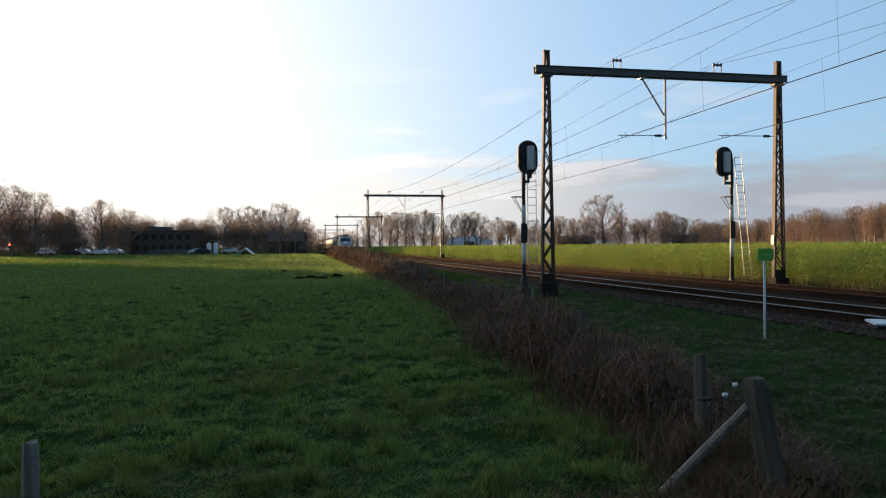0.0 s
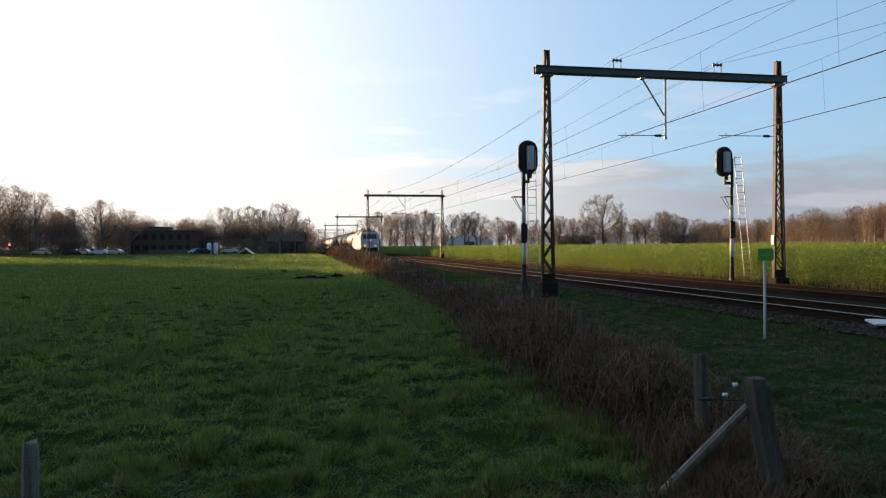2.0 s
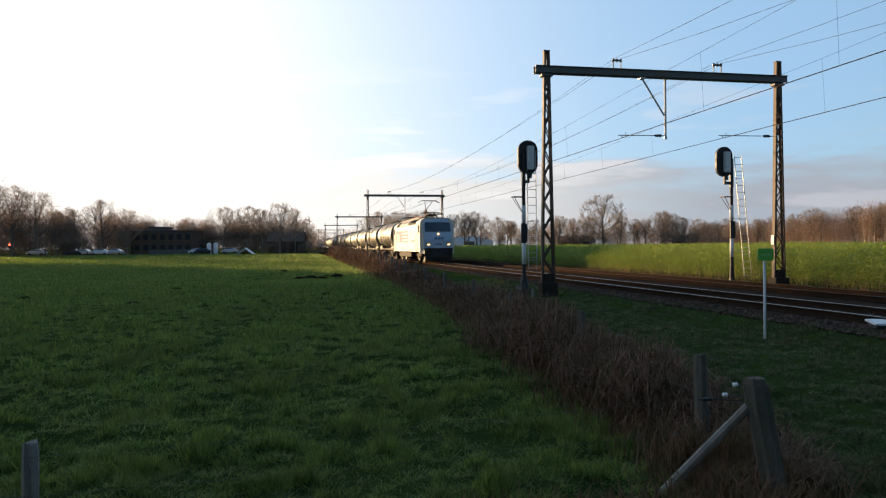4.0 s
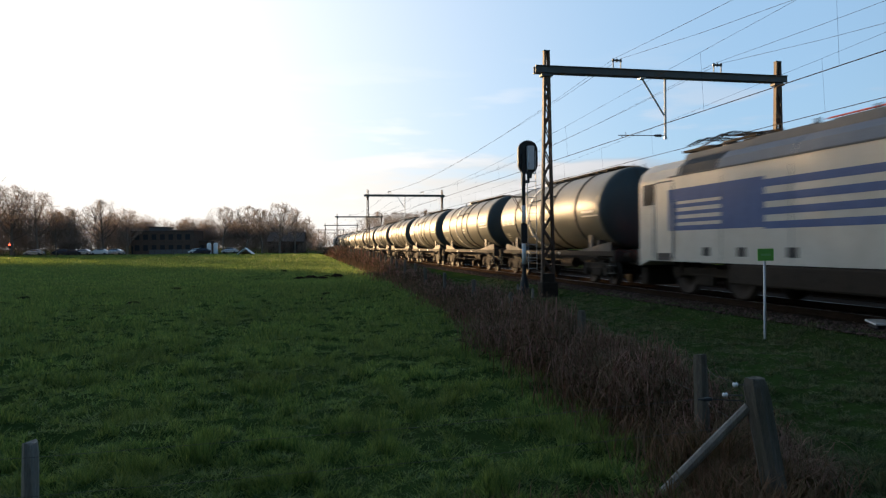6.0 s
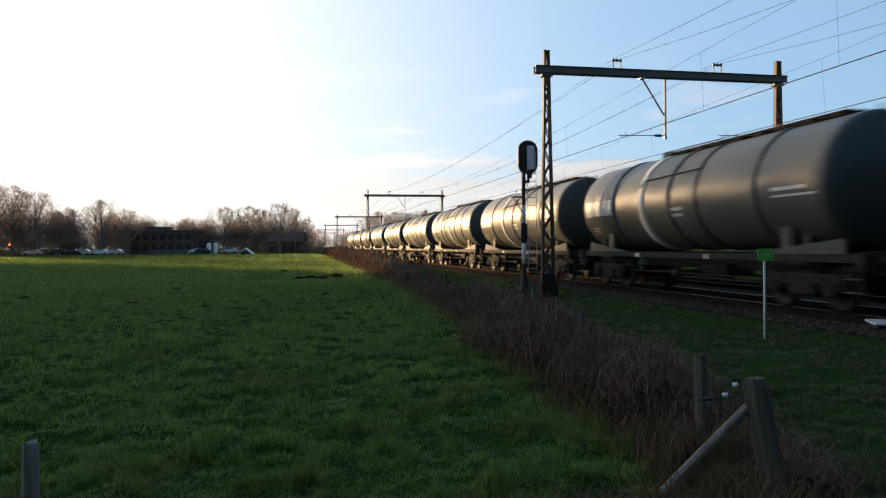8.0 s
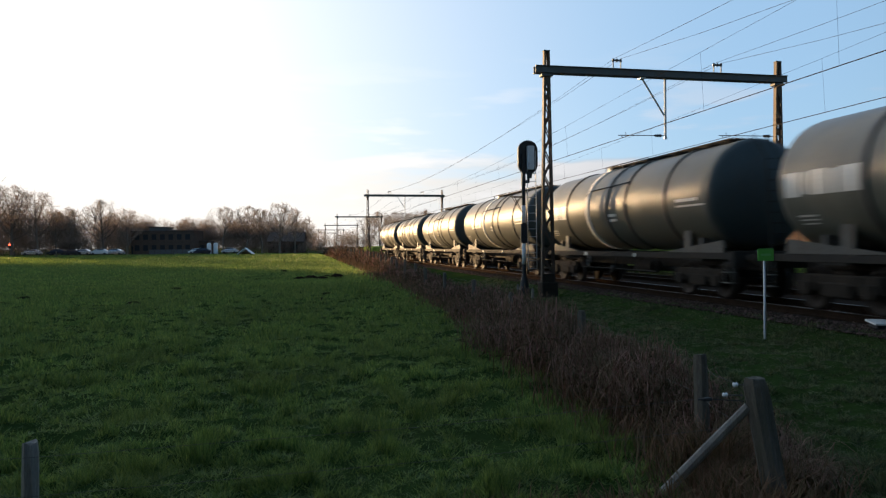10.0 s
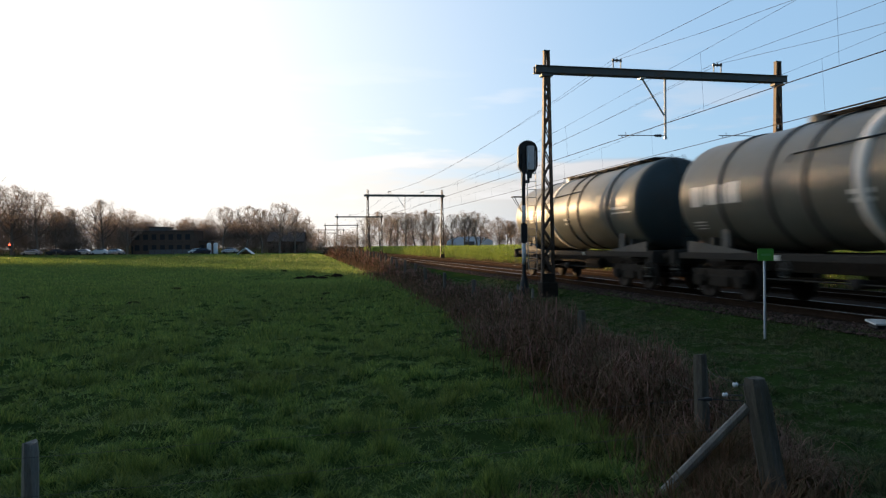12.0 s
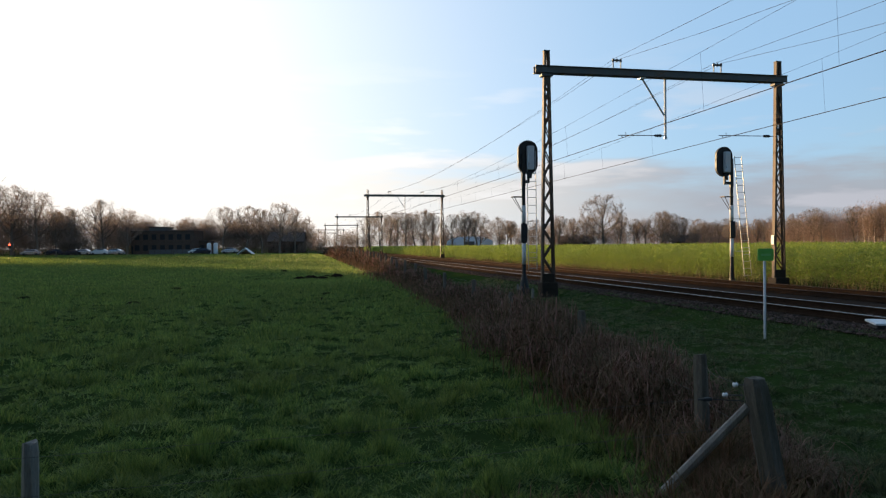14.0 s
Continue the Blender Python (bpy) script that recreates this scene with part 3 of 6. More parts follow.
# ---- signals, seen from behind ----
def build_signal(x, y, z0, ladder_x, tall, hx, ladder_foot, ladder_low, cone=0.20):
    s = thing("railway_signal", pose(x, y, z0), "black oval railway signal on a banded mast, seen from behind", "railway signal", "railway signals")
    part("foot", Shape().box(-cone, cone, -cone, cone, -0.6, 0.05, 0.03).lathe([(0.05, cone), (0.55, 0.09), (0.6, 0.08)], 12, (0, 0, 0), "z"), M_BLACK, s)
    mast = Shape(True).lathe([(0.3, 0.075), (tall - 1.0, 0.07)], 16, (0, 0, 0), "z")
    m = part("mast", mast, M_BLACK, s)
    for a, b in ((0.96, 1.75), (2.53, 3.19)):
        part("white_band", Shape(True).lathe([(a, 0.072), (a, 0.082), (b, 0.082), (b, 0.072)], 16, (0, 0, 0), "z"), M_WHITE, m, "white painted band of the mast")
    part("relay_box", Shape().box(-0.14, 0.10, -0.15, -0.06, 1.78, 2.5, 0.02), M_BLACK, s)
    # head: a flat plate with round ends, hooded on its far side
    hz, hw, hh = tall, 0.37, 0.63
    ring = [(hw * math.cos(t), (hh - hw) * (1 if math.sin(t) >= 0 else -1) + hw * math.sin(t)) for t in [math.pi * 2 * (k + 0.5) / 28 for k in range(28)]]
    head = Shape().extrude([(hx + px, hz + pz) for px, pz in ring], 0.0, 0.03)
    part("background_plate", head, M_BLACK, s, "black oval plate")
    rim = Shape()
    for k in range(28):
        (ax, az), (bx, bz) = ring[k], ring[(k + 1) % 28]
        rim.bar((hx + ax, 0.0, hz + az), (hx + bx, 0.0, hz + bz), 0.03, 0.12, up=(0, 1, 0))
    part("rim", rim, M_BLACK, s)
    box = part("lamp_housing", Shape().box(hx - 0.045, hx + 0.20, -0.22, 0.0, hz - 0.47, hz + 0.42, 0.02), M_SIGNALGREY, s, "pale grey lamp housing door")
    part("hinge", Shape().box(hx - 0.03, hx - 0.01, -0.228, -0.22, hz - 0.3, hz - 0.22).box(hx - 0.03, hx - 0.01, -0.228, -0.22, hz - 0.4, hz - 0.36), M_BLACK, box)
    part("head_bracket", Shape().box(hx - 0.04, hx + 0.14, -0.12, 0.0, hz - 0.80, hz - 0.55, 0.02).box(min(0, hx), max(0, hx) + 0.02, -0.06, 0.02, hz - 0.98, hz - 0.86, 0.01).box(hx - 0.02, hx + 0.05, -0.07, 0.01, hz - 0.98, hz - 0.7), M_BLACK, s)
    part("mast_top", Shape().box(-0.07, 0.07, -0.07, 0.07, tall - 1.1, tall + 0.15, 0.015), M_BLACK, s)
    lad = Shape()
    la = ladder_x
    for dx in (-0.17, 0.17):
        lad.tube([(ladder_foot + dx, -0.05, ladder_low), (la + dx, -0.05, tall + 0.25)], 0.016, 6)
    zz = ladder_low + 0.05
    while zz < tall + 0.2:
        c = ladder_foot + (la - ladder_foot) * (zz - ladder_low) / (tall + 0.25 - ladder_low)
        lad.tube([(c - 0.17, -0.05, zz), (c + 0.17, -0.05, zz)], 0.012, 5)
        zz += 0.3
    for zz in (1.2, 2.6, tall - 0.6):
        lad.tube([(0, 0, zz), (ladder_foot + (la - ladder_foot) * (zz - ladder_low) / (tall + 0.25 - ladder_low) + 0.17, -0.05, zz)], 0.014, 5)
    part("ladder", lad, M_GALV, s, "galvanised access ladder")
    sd = -1 if ladder_x > 0 else 1
    st = Shape().box(-0.45 if sd < 0 else 0, 0 if sd < 0 else 0.45, -0.18, 0.18, tall - 1.52, tall - 1.49)
    st.bar((sd * 0.42, -0.15, tall - 1.5), (sd * 0.05, -0.05, tall - 2.1), 0.02).bar((sd * 0.42, 0.15, tall - 1.5), (sd * 0.05, 0.05, tall - 2.1), 0.02)
    part("foot_platform", st, M_MAST, s)
    return s


build_signal(8.55, 26.6, -0.25, 0.30, 5.02, 0.17, 0.33, 0.75)
build_signal(18.55, 28.5, -0.10, 0.28, 5.06, -0.36, 0.74, 0.1, 0.10)


# ---- train ----
SPEED, FRONT = 28.10, 172.23
MOVERS = []


def bogie(parent, y, wb, radius, gap=0.0, heavy=False):
    """A bogie: two wheelsets, side frames, axle boxes and springs."""
    b = part("bogie", Shape().box(-0.9, 0.9, y - 0.35, y + 0.35, 0.45, 0.85, 0.04), M_UNDER, parent)
    for s in (-1, 1):
        f = Shape()
        f.box(s * 1.0 - 0.06, s * 1.0 + 0.06, y - wb / 2 - 0.35, y + wb / 2 + 0.35, 0.55, 0.78, 0.03)
        f.box(s * 1.0 - 0.09, s * 1.0 + 0.09, y - 0.42, y + 0.42, 0.32, 0.62, 0.03)
        part("side_frame", f, M_UNDER, b)
        for e in (-1, 1):
            ye = y + e * wb / 2
            a = Shape().box(s * 1.02 - 0.11, s * 1.02 + 0.11, ye - 0.16, ye + 0.16, radius - 0.14, radius + 0.16, 0.03)
            for q in (-0.26, 0.26):
                a.lathe([(radius - 0.02, 0.08), (radius + 0.3, 0.08)], 8, (s * 1.02, ye + q, 0), "z")
            part("axle_box", a, M_UNDER, b)
    for e in (-1, 1):
        w = Shape(True)
        ye = y + e * wb / 2
        for s in (-1, 1):
            x = s * 0.7525
            w.lathe([(-0.065 * s, 0.0), (-0.065 * s, radius + 0.03), (-0.03 * s, radius + 0.03), (-0.028 * s, radius), (0.065 * s, radius - 0.005), (0.065 * s, radius - 0.07), (0.03 * s, radius - 0.09), (0.03 * s, 0.14), (0.08 * s, 0.13), (0.08 * s, 0.0)], 28, (x, ye, radius), "x")
        w.lathe([(-0.75, 0.08), (0.75, 0.08)], 10, (0, ye, radius), "x")
        part("wheelset", w, M_WHEEL, b)
    return b


def buffers(parent, y, sgn):
    for s in (-1, 1):
        b = Shape(True)
        x = s * 0.875
        b.lathe([(0, 0.10), (sgn * 0.32, 0.10), (sgn * 0.34, 0.075), (sgn * 0.54, 0.075), (sgn * 0.56, 0.22), (sgn * 0.60, 0.225), (sgn * 0.62, 0.18), (sgn * 0.62, 0.0)], 16, (x, y, 1.06), "y")
        part("buffer", b, M_UNDER, parent)
    part("coupling_hook", Shape().box(-0.06, 0.06, min(y, y + sgn * 0.4), max(y, y + sgn * 0.4), 0.95, 1.12, 0.02), M_UNDER, parent)


def build_tank_mesh():
    R, L, d = 1.45, 6.12, 0.42
    prof = [(-L - d, 0.0), (-L - d * 0.97, 0.35), (-L - d * 0.86, 0.75), (-L - d * 0.65, 1.1), (-L - d * 0.35, 1.33), (-L - 0.05, 1.435), (-L + 0.06, R)]
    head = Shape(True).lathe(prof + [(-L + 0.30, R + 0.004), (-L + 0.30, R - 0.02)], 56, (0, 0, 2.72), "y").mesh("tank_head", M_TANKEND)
    prof = [(-L + 0.2, R)] + [(-y, r) for y, r in reversed(prof)]
    return head, Shape(True).lathe(prof, 56, (0, 0, 2.72), "y").mesh("tank", M_TANK)


TANK_HEAD, TANK = build_tank_mesh()


def ring_shape(y, w, proud, R=1.45, z=2.72):
    return Shape(True).lathe([(y - w / 2, R - 0.01), (y - w / 2, R + proud), (y + w / 2, R + proud), (y + w / 2, R - 0.01)], 56, (0, 0, z), "y")


def build_wagon(variant):
    """A bogie tank wagon, 15.09 m long; local y = 0 at its middle, its front towards -y."""
    w = thing("tank_wagon", Matrix.Identity(4), "grey cylindrical tank wagon with a white band on dirty bogies" if variant != 1 else "grey tank wagon with stiffening rings and a centre white band", "tank wagon", "tank wagons of the freight train")
    tank = part("tank", TANK, M_TANK, w, "grey painted steel tank with domed ends")
    # only the end towards -y has this darker teal; the other keeps the tank's grey
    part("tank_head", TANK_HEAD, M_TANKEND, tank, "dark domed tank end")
    if variant == 0:
        dark, white = (3.73, 0.05, -1.34, -3.89), 1.69
    elif variant == 2:
        dark, white = (3.46, -0.50, -1.53, -4.14), 1.36
    else:
        dark, white = (4.3, 2.4, 1.2, -1.9, -3.9), -0.35
    for y in dark:
        part("tank_ring", ring_shape(y, 0.16, 0.035), M_BAND, tank)
    part("white_band", ring_shape(white, 0.30, 0.03), M_WBAND, tank, "broad white band round the tank")
    # lettering too small or too worn to read: plain bars
    def plate(y0, y1, z0, z1):
        s = Shape()
        n = 5
        for k in range(n):
            a, b = z0 + (z1 - z0) * k / n, z0 + (z1 - z0) * (k + 1) / n
            def xs(z):
                return -math.sqrt(1.456 ** 2 - (z - 2.72) ** 2)
            s.add([(xs(a), y0, a), (xs(a), y1, a), (xs(b), y1, b), (xs(b), y0, b)], [(0, 1, 2, 3)])
        return s
    base = {0: 5.45, 1: 5.1, 2: 3.62}[variant]
    for y0, y1, z0, z1 in ((base + 0.52, base + 0.05, 2.40, 2.92), (base - 0.03, base - 0.18, 2.45, 2.90), (base - 0.26, base - 0.74, 2.42, 2.93), (base - 0.82, base - 1.02, 2.42, 2.90), (base - 1.10, base - 1.62, 2.42, 2.93)):
        part("letter_mark", plate(y1, y0, z0, z1), M_WBAND, tank)
    for y0, y1, z0, z1 in ((-0.02, -0.62, 2.36, 2.45), (-0.05, -0.60, 2.20, 2.28), (-4.5, -5.6, 2.58, 2.66), (-4.5, -5.9, 2.44, 2.49), (5.75, 5.2, 1.98, 2.02), (5.75, 5.2, 1.90, 1.93), (5.7, 5.25, 1.82, 1.85)):
        part("text_bar", plate(y1, y0, z0, z1), M_WBAND, tank)
    fr = Shape()
    for s in (-1, 1):
        fr.box(s * 1.12 - 0.05, s * 1.12 + 0.05, -6.95, 6.95, 1.03, 1.18, 0.01)
        fr.box(s * 1.12 - 0.09 * s - 0.05, s * 1.12 - 0.09 * s + 0.05, -6.95, 6.95, 1.16, 1.20)
    for e in (-1, 1):
        fr.box(-1.30, 1.30, e * 6.9 - 0.1, e * 6.9 + 0.1, 0.86, 1.24, 0.02)
        fr.box(-1.15, 1.15, e * 4.9 - 0.4, e * 4.9 + 0.4, 0.98, 1.2)
    part("underframe", fr, M_FRAME, w)
    part("centre_sill", Shape().box(-0.32, 0.32, -6.85, 6.85, 0.74, 1.17, 0.02), M_UNDER, w)
    for e in (-1, 1):
        sd = Shape()
        for s in (-1, 1):
            y0, y1 = e * 6.35, e * 3.4
            sd.add([(s * 1.13, y0, 1.2), (s * 1.13, y1, 1.2), (s * 1.13, e * 3.6, 1.24), (s * 1.13, e * 6.3, 1.52), (s * 1.10, y0, 1.2), (s * 1.10, y1, 1.2), (s * 1.10, e * 3.6, 1.24), (s * 1.09, e * 6.3, 1.52)],
                   [(0, 1, 2, 3), (7, 6, 5, 4), (0, 4, 5, 1), (1, 5, 6, 2), (2, 6, 7, 3), (3, 7, 4, 0)])
        sd.box(-1.1, 1.1, e * 5.2 - 0.06, e * 5.2 + 0.06, 1.2, 1.6)
        part("saddle", sd, M_SADDLE, w, "steel saddle carrying the tank end")
    for e in (-1, 1):
        bogie(w, e * 4.95, 1.8, 0.46)
        buffers(w, e * 7.0, e)
    for e in (-1, 1):
        for s in (-1, 1):
            lg = Shape().box(s * 1.08 - 0.04, s * 1.08 + 0.04, e * 4.55 - 0.18, e * 4.55 + 0.18, 1.18, 1.98, 0.015)
            part("support_leg", lg, M_SADDLE, w, "pale steel leg under the tank")
            st = Shape()
            for yy in (e * 6.75 - 0.16, e * 6.75 + 0.16):
                st.tube([(s * 1.27, yy, 1.0), (s * 1.27, yy, 0.45)], 0.016, 6)
            for zz in (0.46, 0.72):
                st.box(s * 1.27 - 0.09, s * 1.27 + 0.09, e * 6.75 - 0.17, e * 6.75 + 0.17, zz - 0.012, zz + 0.012)
            part("corner_step", st, M_SADDLE, w)
    wheel = Shape(True).lathe([(-1.235, 0.19), (-1.215, 0.21), (-1.195, 0.19), (-1.215, 0.17), (-1.235, 0.19)], 20, (0, 2.15, 0.86), "x")
    for k in range(3):
        a = math.pi * k / 3
        wheel.bar((-1.215, 2.15 - 0.18 * math.cos(a), 0.86 - 0.18 * math.sin(a)), (-1.215, 2.15 + 0.18 * math.cos(a), 0.86 + 0.18 * math.sin(a)), 0.02)
    part("brake_wheel", wheel, M_SADDLE, w, "pale hand brake wheel")
    # brake gear, air tank, outlet valves between the bogies
    gear = Shape()
    gear.tube([(-0.5, -1.6, 0.72), (-0.5, -0.4, 0.72)], 0.2, 14)
    gear.tube([(0.6, 0.6, 0.75), (0.6, 1.7, 0.75)], 0.17, 14)
    gear.box(-0.35, 0.35, -0.3, 0.35, 0.55, 1.2, 0.04)
    gear.tube([(-1.2, 0, 0.62), (1.2, 0, 0.62)], 0.09, 12)
    gear.tube([(-0.1, -3.9, 0.6), (-0.1, 3.9, 0.6)], 0.035, 6)
    part("brake_gear", gear, M_UNDER, w)
    part("outlet_cap", Shape(True).lathe([(-1.32, 0.0), (-1.32, 0.12), (-1.2, 0.12), (-1.2, 0.0)], 14, (0, 0, 0.62), "x"), M_FRAME, w)
    hand = Shape().tube([(-1.18, -2.9, 0.62), (-1.18, 2.9, 0.62)], 0.018, 6)
    for y in (-2.9, 0.0, 2.9):
        hand.tube([(-1.18, y, 0.62), (-1.15, y, 1.0)], 0.016, 6)
    part("shunter_rail", hand, M_FRAME, w)
    for pa, pb in ((2.3, 2.7), (-1.6, -1.3)):
        part("data_panel", Shape().box(-1.19, -1.172, pa + 0.1, pb - 0.08, 1.04, 1.16, 0.004), M_WBAND, w, "pale data panel on the frame")
    # roof walkway, hatch and end ladder
    wk = Shape()
    for k in range(5):
        xk = -0.36 + 0.18 * k
        wk.box(xk - 0.06, xk + 0.06, -5.6, 1.9, 4.225, 4.245)
    for k in range(9):
        yk = -5.4 + 0.9 * k
        wk.box(-0.42, 0.42, yk - 0.02, yk + 0.02, 4.14, 4.225)
    part("walkway", wk, M_FRAME, w, "grated walkway along the tank top")
    rl = Shape().tube([(-0.75, -1.6, 3.98), (-0.75, -1.6, 4.2), (-0.75, 1.6, 4.2), (-0.75, 1.6, 3.98)], 0.018, 6)
    part("hand_rail", rl, M_FRAME, w)
    part("hatch", Shape(True).lathe([(4.1, 0.30), (4.28, 0.30), (4.34, 0.27), (4.36, 0.0)], 20, (0.0, 2.4, 0), "z"), M_TANK, w)
    ld = Shape()
    for dx in (-0.2, 0.2):
        ld.tube([(dx, -6.95, 1.2), (dx, -6.75, 3.6), (dx, -6.2, 4.24)], 0.02, 6)
    for k in range(9):
        ld.tube([(-0.2, -6.95 + 0.024 * k, 1.4 + 0.27 * k), (0.2, -6.95 + 0.024 * k, 1.4 + 0.27 * k)], 0.012, 5)
    part("end_ladder", ld, M_FRAME, w)
    pipe = Shape(True).tube([(-1.47, 1.7, 3.15), (-1.33, 1.7, 3.35), (-1.33, -1.5, 3.42)], 0.02, 6)
    part("side_pipe", pipe, M_BAND, w)
    return w


def build_loco():
    """A four-axle electric locomotive; local y = 0 at the near-side front corner of the body, rear at y = 17.86."""
    lc = thing("electric_locomotive", Matrix.Identity(4), "silver-white electric locomotive with faded blue stripes, headlights on", "locomotive")
    W, L, zb = 1.48, 17.86, 0.95
    # body side: straight wall, canted upper, with cab ends
    sec = [(-W, zb), (-W, 3.28), (-1.38, 3.55), (-1.05, 3.80), (1.05, 3.80), (1.38, 3.55), (W, 3.28), (W, zb)]
    body = Shape().extrude(sec, 1.35, L - 1.35)
    b = part("body", body, M_LOCO, lc, "silver-white body side with panel lines")
    def cab(sgn, y0):
        c = Shape()
        # rings of the cab from the body to the nose
        rings = []
        for d, top, half, low in ((0.0, 0.0, 1.0, 0.92), (0.55, 0.0, 0.995, 0.80), (1.10, -0.10, 0.80, 0.78)):
            rings.append([(-W * half, low), (-W * half, 3.28 + top * 0.3), (-1.38 * half, 3.55 + top), (-1.05 * half, 3.80 + top), (1.05 * half, 3.80 + top), (1.38 * half, 3.55 + top), (W * half, 3.28 + top * 0.3), (W * half, low)])
        vs, fs = [], []
        ds = (0.0, 0.55, 1.10)
        for ring, d in zip(rings, ds):
            for x, z in ring:
                # the upper part leans back
                lean = 0.62 * max(0.0, (z - 1.95) / 1.85) ** 1.1 if d > 1.0 else 0.0
                vs.append((x, y0 + sgn * (d - lean), z))
        # nose: bulging lower face
        n = 8
        for r in range(2):
            for i in range(n):
                j = (i + 1) % n
                fs.append((r * n + i, r * n + j, r * n + n + j, r * n + n + i) if sgn > 0 else (r * n + i, r * n + n + i, r * n + n + j, r * n + j))
        c.add(vs, fs)
        return c, vs[16:24]
    for sgn, y0, nm in ((-1, 1.35, "front"), (1, L - 1.35, "rear")):
        shape, last = cab(sgn, y0)
        cb = part("cab", shape, M_LOCO, lc, "driver's cab end")
        yf = y0 + sgn * 1.10
        def face_y(z, extra=0.0):
            return y0 + sgn * (1.10 - 0.62 * max(0.0, (z - 1.95) / 1.85) ** 1.1 + extra)
        # front face in a few courses, bowed in plan
        zs = (1.25, 1.5, 1.95, 2.3, 2.75, 3.2, 3.55, 3.70)
        xs_at = {1.25: 1.187, 1.5: 1.187, 1.95: 1.187, 2.3: 1.187, 2.75: 1.187, 3.2: 1.185, 3.55: 1.02, 3.70: 0.84}
        fr = Shape()
        cols = 9
        vs, fs = [], []
        for z in zs:
            for k in range(cols):
                u = -1 + 2 * k / (cols - 1)
                vs.append((u * xs_at[z], face_y(z, 0.22 * (1 - u * u) + 0.0), z))
        for r in range(len(zs) - 1):
            for k in range(cols - 1):
                q = (r * cols + k, r * cols + k + 1, (r + 1) * cols + k + 1, (r + 1) * cols + k)
                fs.append(q if sgn < 0 else q[::-1])
        fr.add(vs, fs)
        part("front_panel", fr, M_LOCOFRONT, cb, "grey-blue sloping cab front")
        ws = Shape()
        vs, fs = [], []
        for z in (2.62, 2.9, 3.2, 3.42):
            for k in range(cols):
                u = -1 + 2 * k / (cols - 1)
                vs.append((u * (1.10 if z < 3.3 else 1.04), face_y(z, 0.245 * (1 - (u * 0.85) ** 2) - 0.005), z))
        for r in range(3):
            for k in range(cols - 1):
                q = (r * cols + k, r * cols + k + 1, (r + 1) * cols + k + 1, (r + 1) * cols + k)
                fs.append(q if sgn < 0 else q[::-1])
        ws.add(vs, fs)
        part("windscreen", ws, M_GLASS, cb, "dark one-piece windscreen")
        for s in (-1, 1):
            fy = face_y(1.55, 0.22 * (1 - 0.68 ** 2))
            lit = Shape().box(s * 0.86 - 0.12, s * 0.86 + 0.12, fy + sgn * 0.07 - 0.01, fy + sgn * 0.07 + 0.01, 1.48, 1.62, 0.01)
            hs = part("headlight", Shape().box(s * 0.86 - 0.18, s * 0.86 + 0.18, fy - 0.06, fy + 0.06, 1.43, 1.67, 0.03), M_BLACK, cb)
            part("headlight_lens", lit, M_LAMP if sgn < 0 else M_REDLAMP, hs, "glowing warm lamp")
        lit = part("top_headlight", Shape(True).lathe([(0, 0.10), (sgn * 0.03, 0.10), (sgn * 0.03, 0.0)], 14, (0, face_y(2.42, 0.215), 2.42), "y"), M_LAMP if sgn < 0 else M_BLACK, cb, "glowing warm lamp")
        for ux in (-0.34, -0.06, 0.22):
            part("text_bar", Shape().box(ux, ux + 0.2, min(face_y(2.05, 0.225), face_y(2.05, 0.235)), max(face_y(2.05, 0.225), face_y(2.05, 0.235)), 1.98, 2.16), M_LOCOBLUE, cb)
        part("number_bar", Shape().box(-0.26, 0.26, min(face_y(1.58, 0.215), face_y(1.58, 0.23)), max(face_y(1.58, 0.215), face_y(1.58, 0.23)), 1.54, 1.63), M_ROOF, cb)
        for s in (-1, 1):
            part("wiper", Shape().bar((s * 0.15, face_y(2.66, 0.26), 2.66), (s * 0.55, face_y(2.98, 0.25), 2.98), 0.025), M_BLACK, cb)
        lo = Shape()
        vs, fs = [], []
        for z in (0.5, 0.9, 1.255):
            for k in range(cols):
                u = -1 + 2 * k / (cols - 1)
                vs.append((u * 1.19, face_y(z, 0.21 * (1 - u * u)), z))
        for r in range(2):
            for k in range(cols - 1):
                q = (r * cols + k, r * cols + k + 1, (r + 1) * cols + k + 1, (r + 1) * cols + k)
                fs.append(q if sgn < 0 else q[::-1])
        part("apron", lo.add(vs, fs), M_BLACK, cb, "black lower front apron")
        part("buffer_beam", Shape().box(-1.20, 1.20, min(yf - sgn * 0.3, yf + sgn * 0.2), max(yf - sgn * 0.3, yf + sgn * 0.2), 0.75, 1.28, 0.04), M_BLACK, cb)
        part("snow_plough", Shape().box(-1.12, 1.12, min(yf - sgn * 0.3, yf + sgn * 0.1), max(yf - sgn * 0.3, yf + sgn * 0.1), 0.18, 0.72, 0.05), M_UNDER, cb)
        buffers(lc, yf + sgn * 0.1, sgn)
        for s in (-1, 1):
            sx = s * (W + 0.004)
            wy0, wy1 = sorted((y0 - sgn * 0.40, y0 + sgn * 0.30))
            part("side_window", Shape().box(min(sx, sx - s * 0.02), max(sx, sx - s * 0.02), wy0, wy1, 2.58, 3.20, 0.005), M_GLASS, cb, "cab side window reflecting the sunset")
            dy0, dy1 = sorted((y0 - sgn * 0.48, y0 - sgn * 1.45))
            dr = Shape()
            for yy in (dy0, dy1):
                dr.box(min(sx, sx - s * 0.02), max(sx, sx - s * 0.02), yy - 0.02, yy + 0.02, 1.0, 3.2)
            dr.box(min(sx, sx - s * 0.02), max(sx, sx - s * 0.02), dy0, dy1, 3.18, 3.22)
            part("cab_door_seam", dr, M_ROOF, cb)
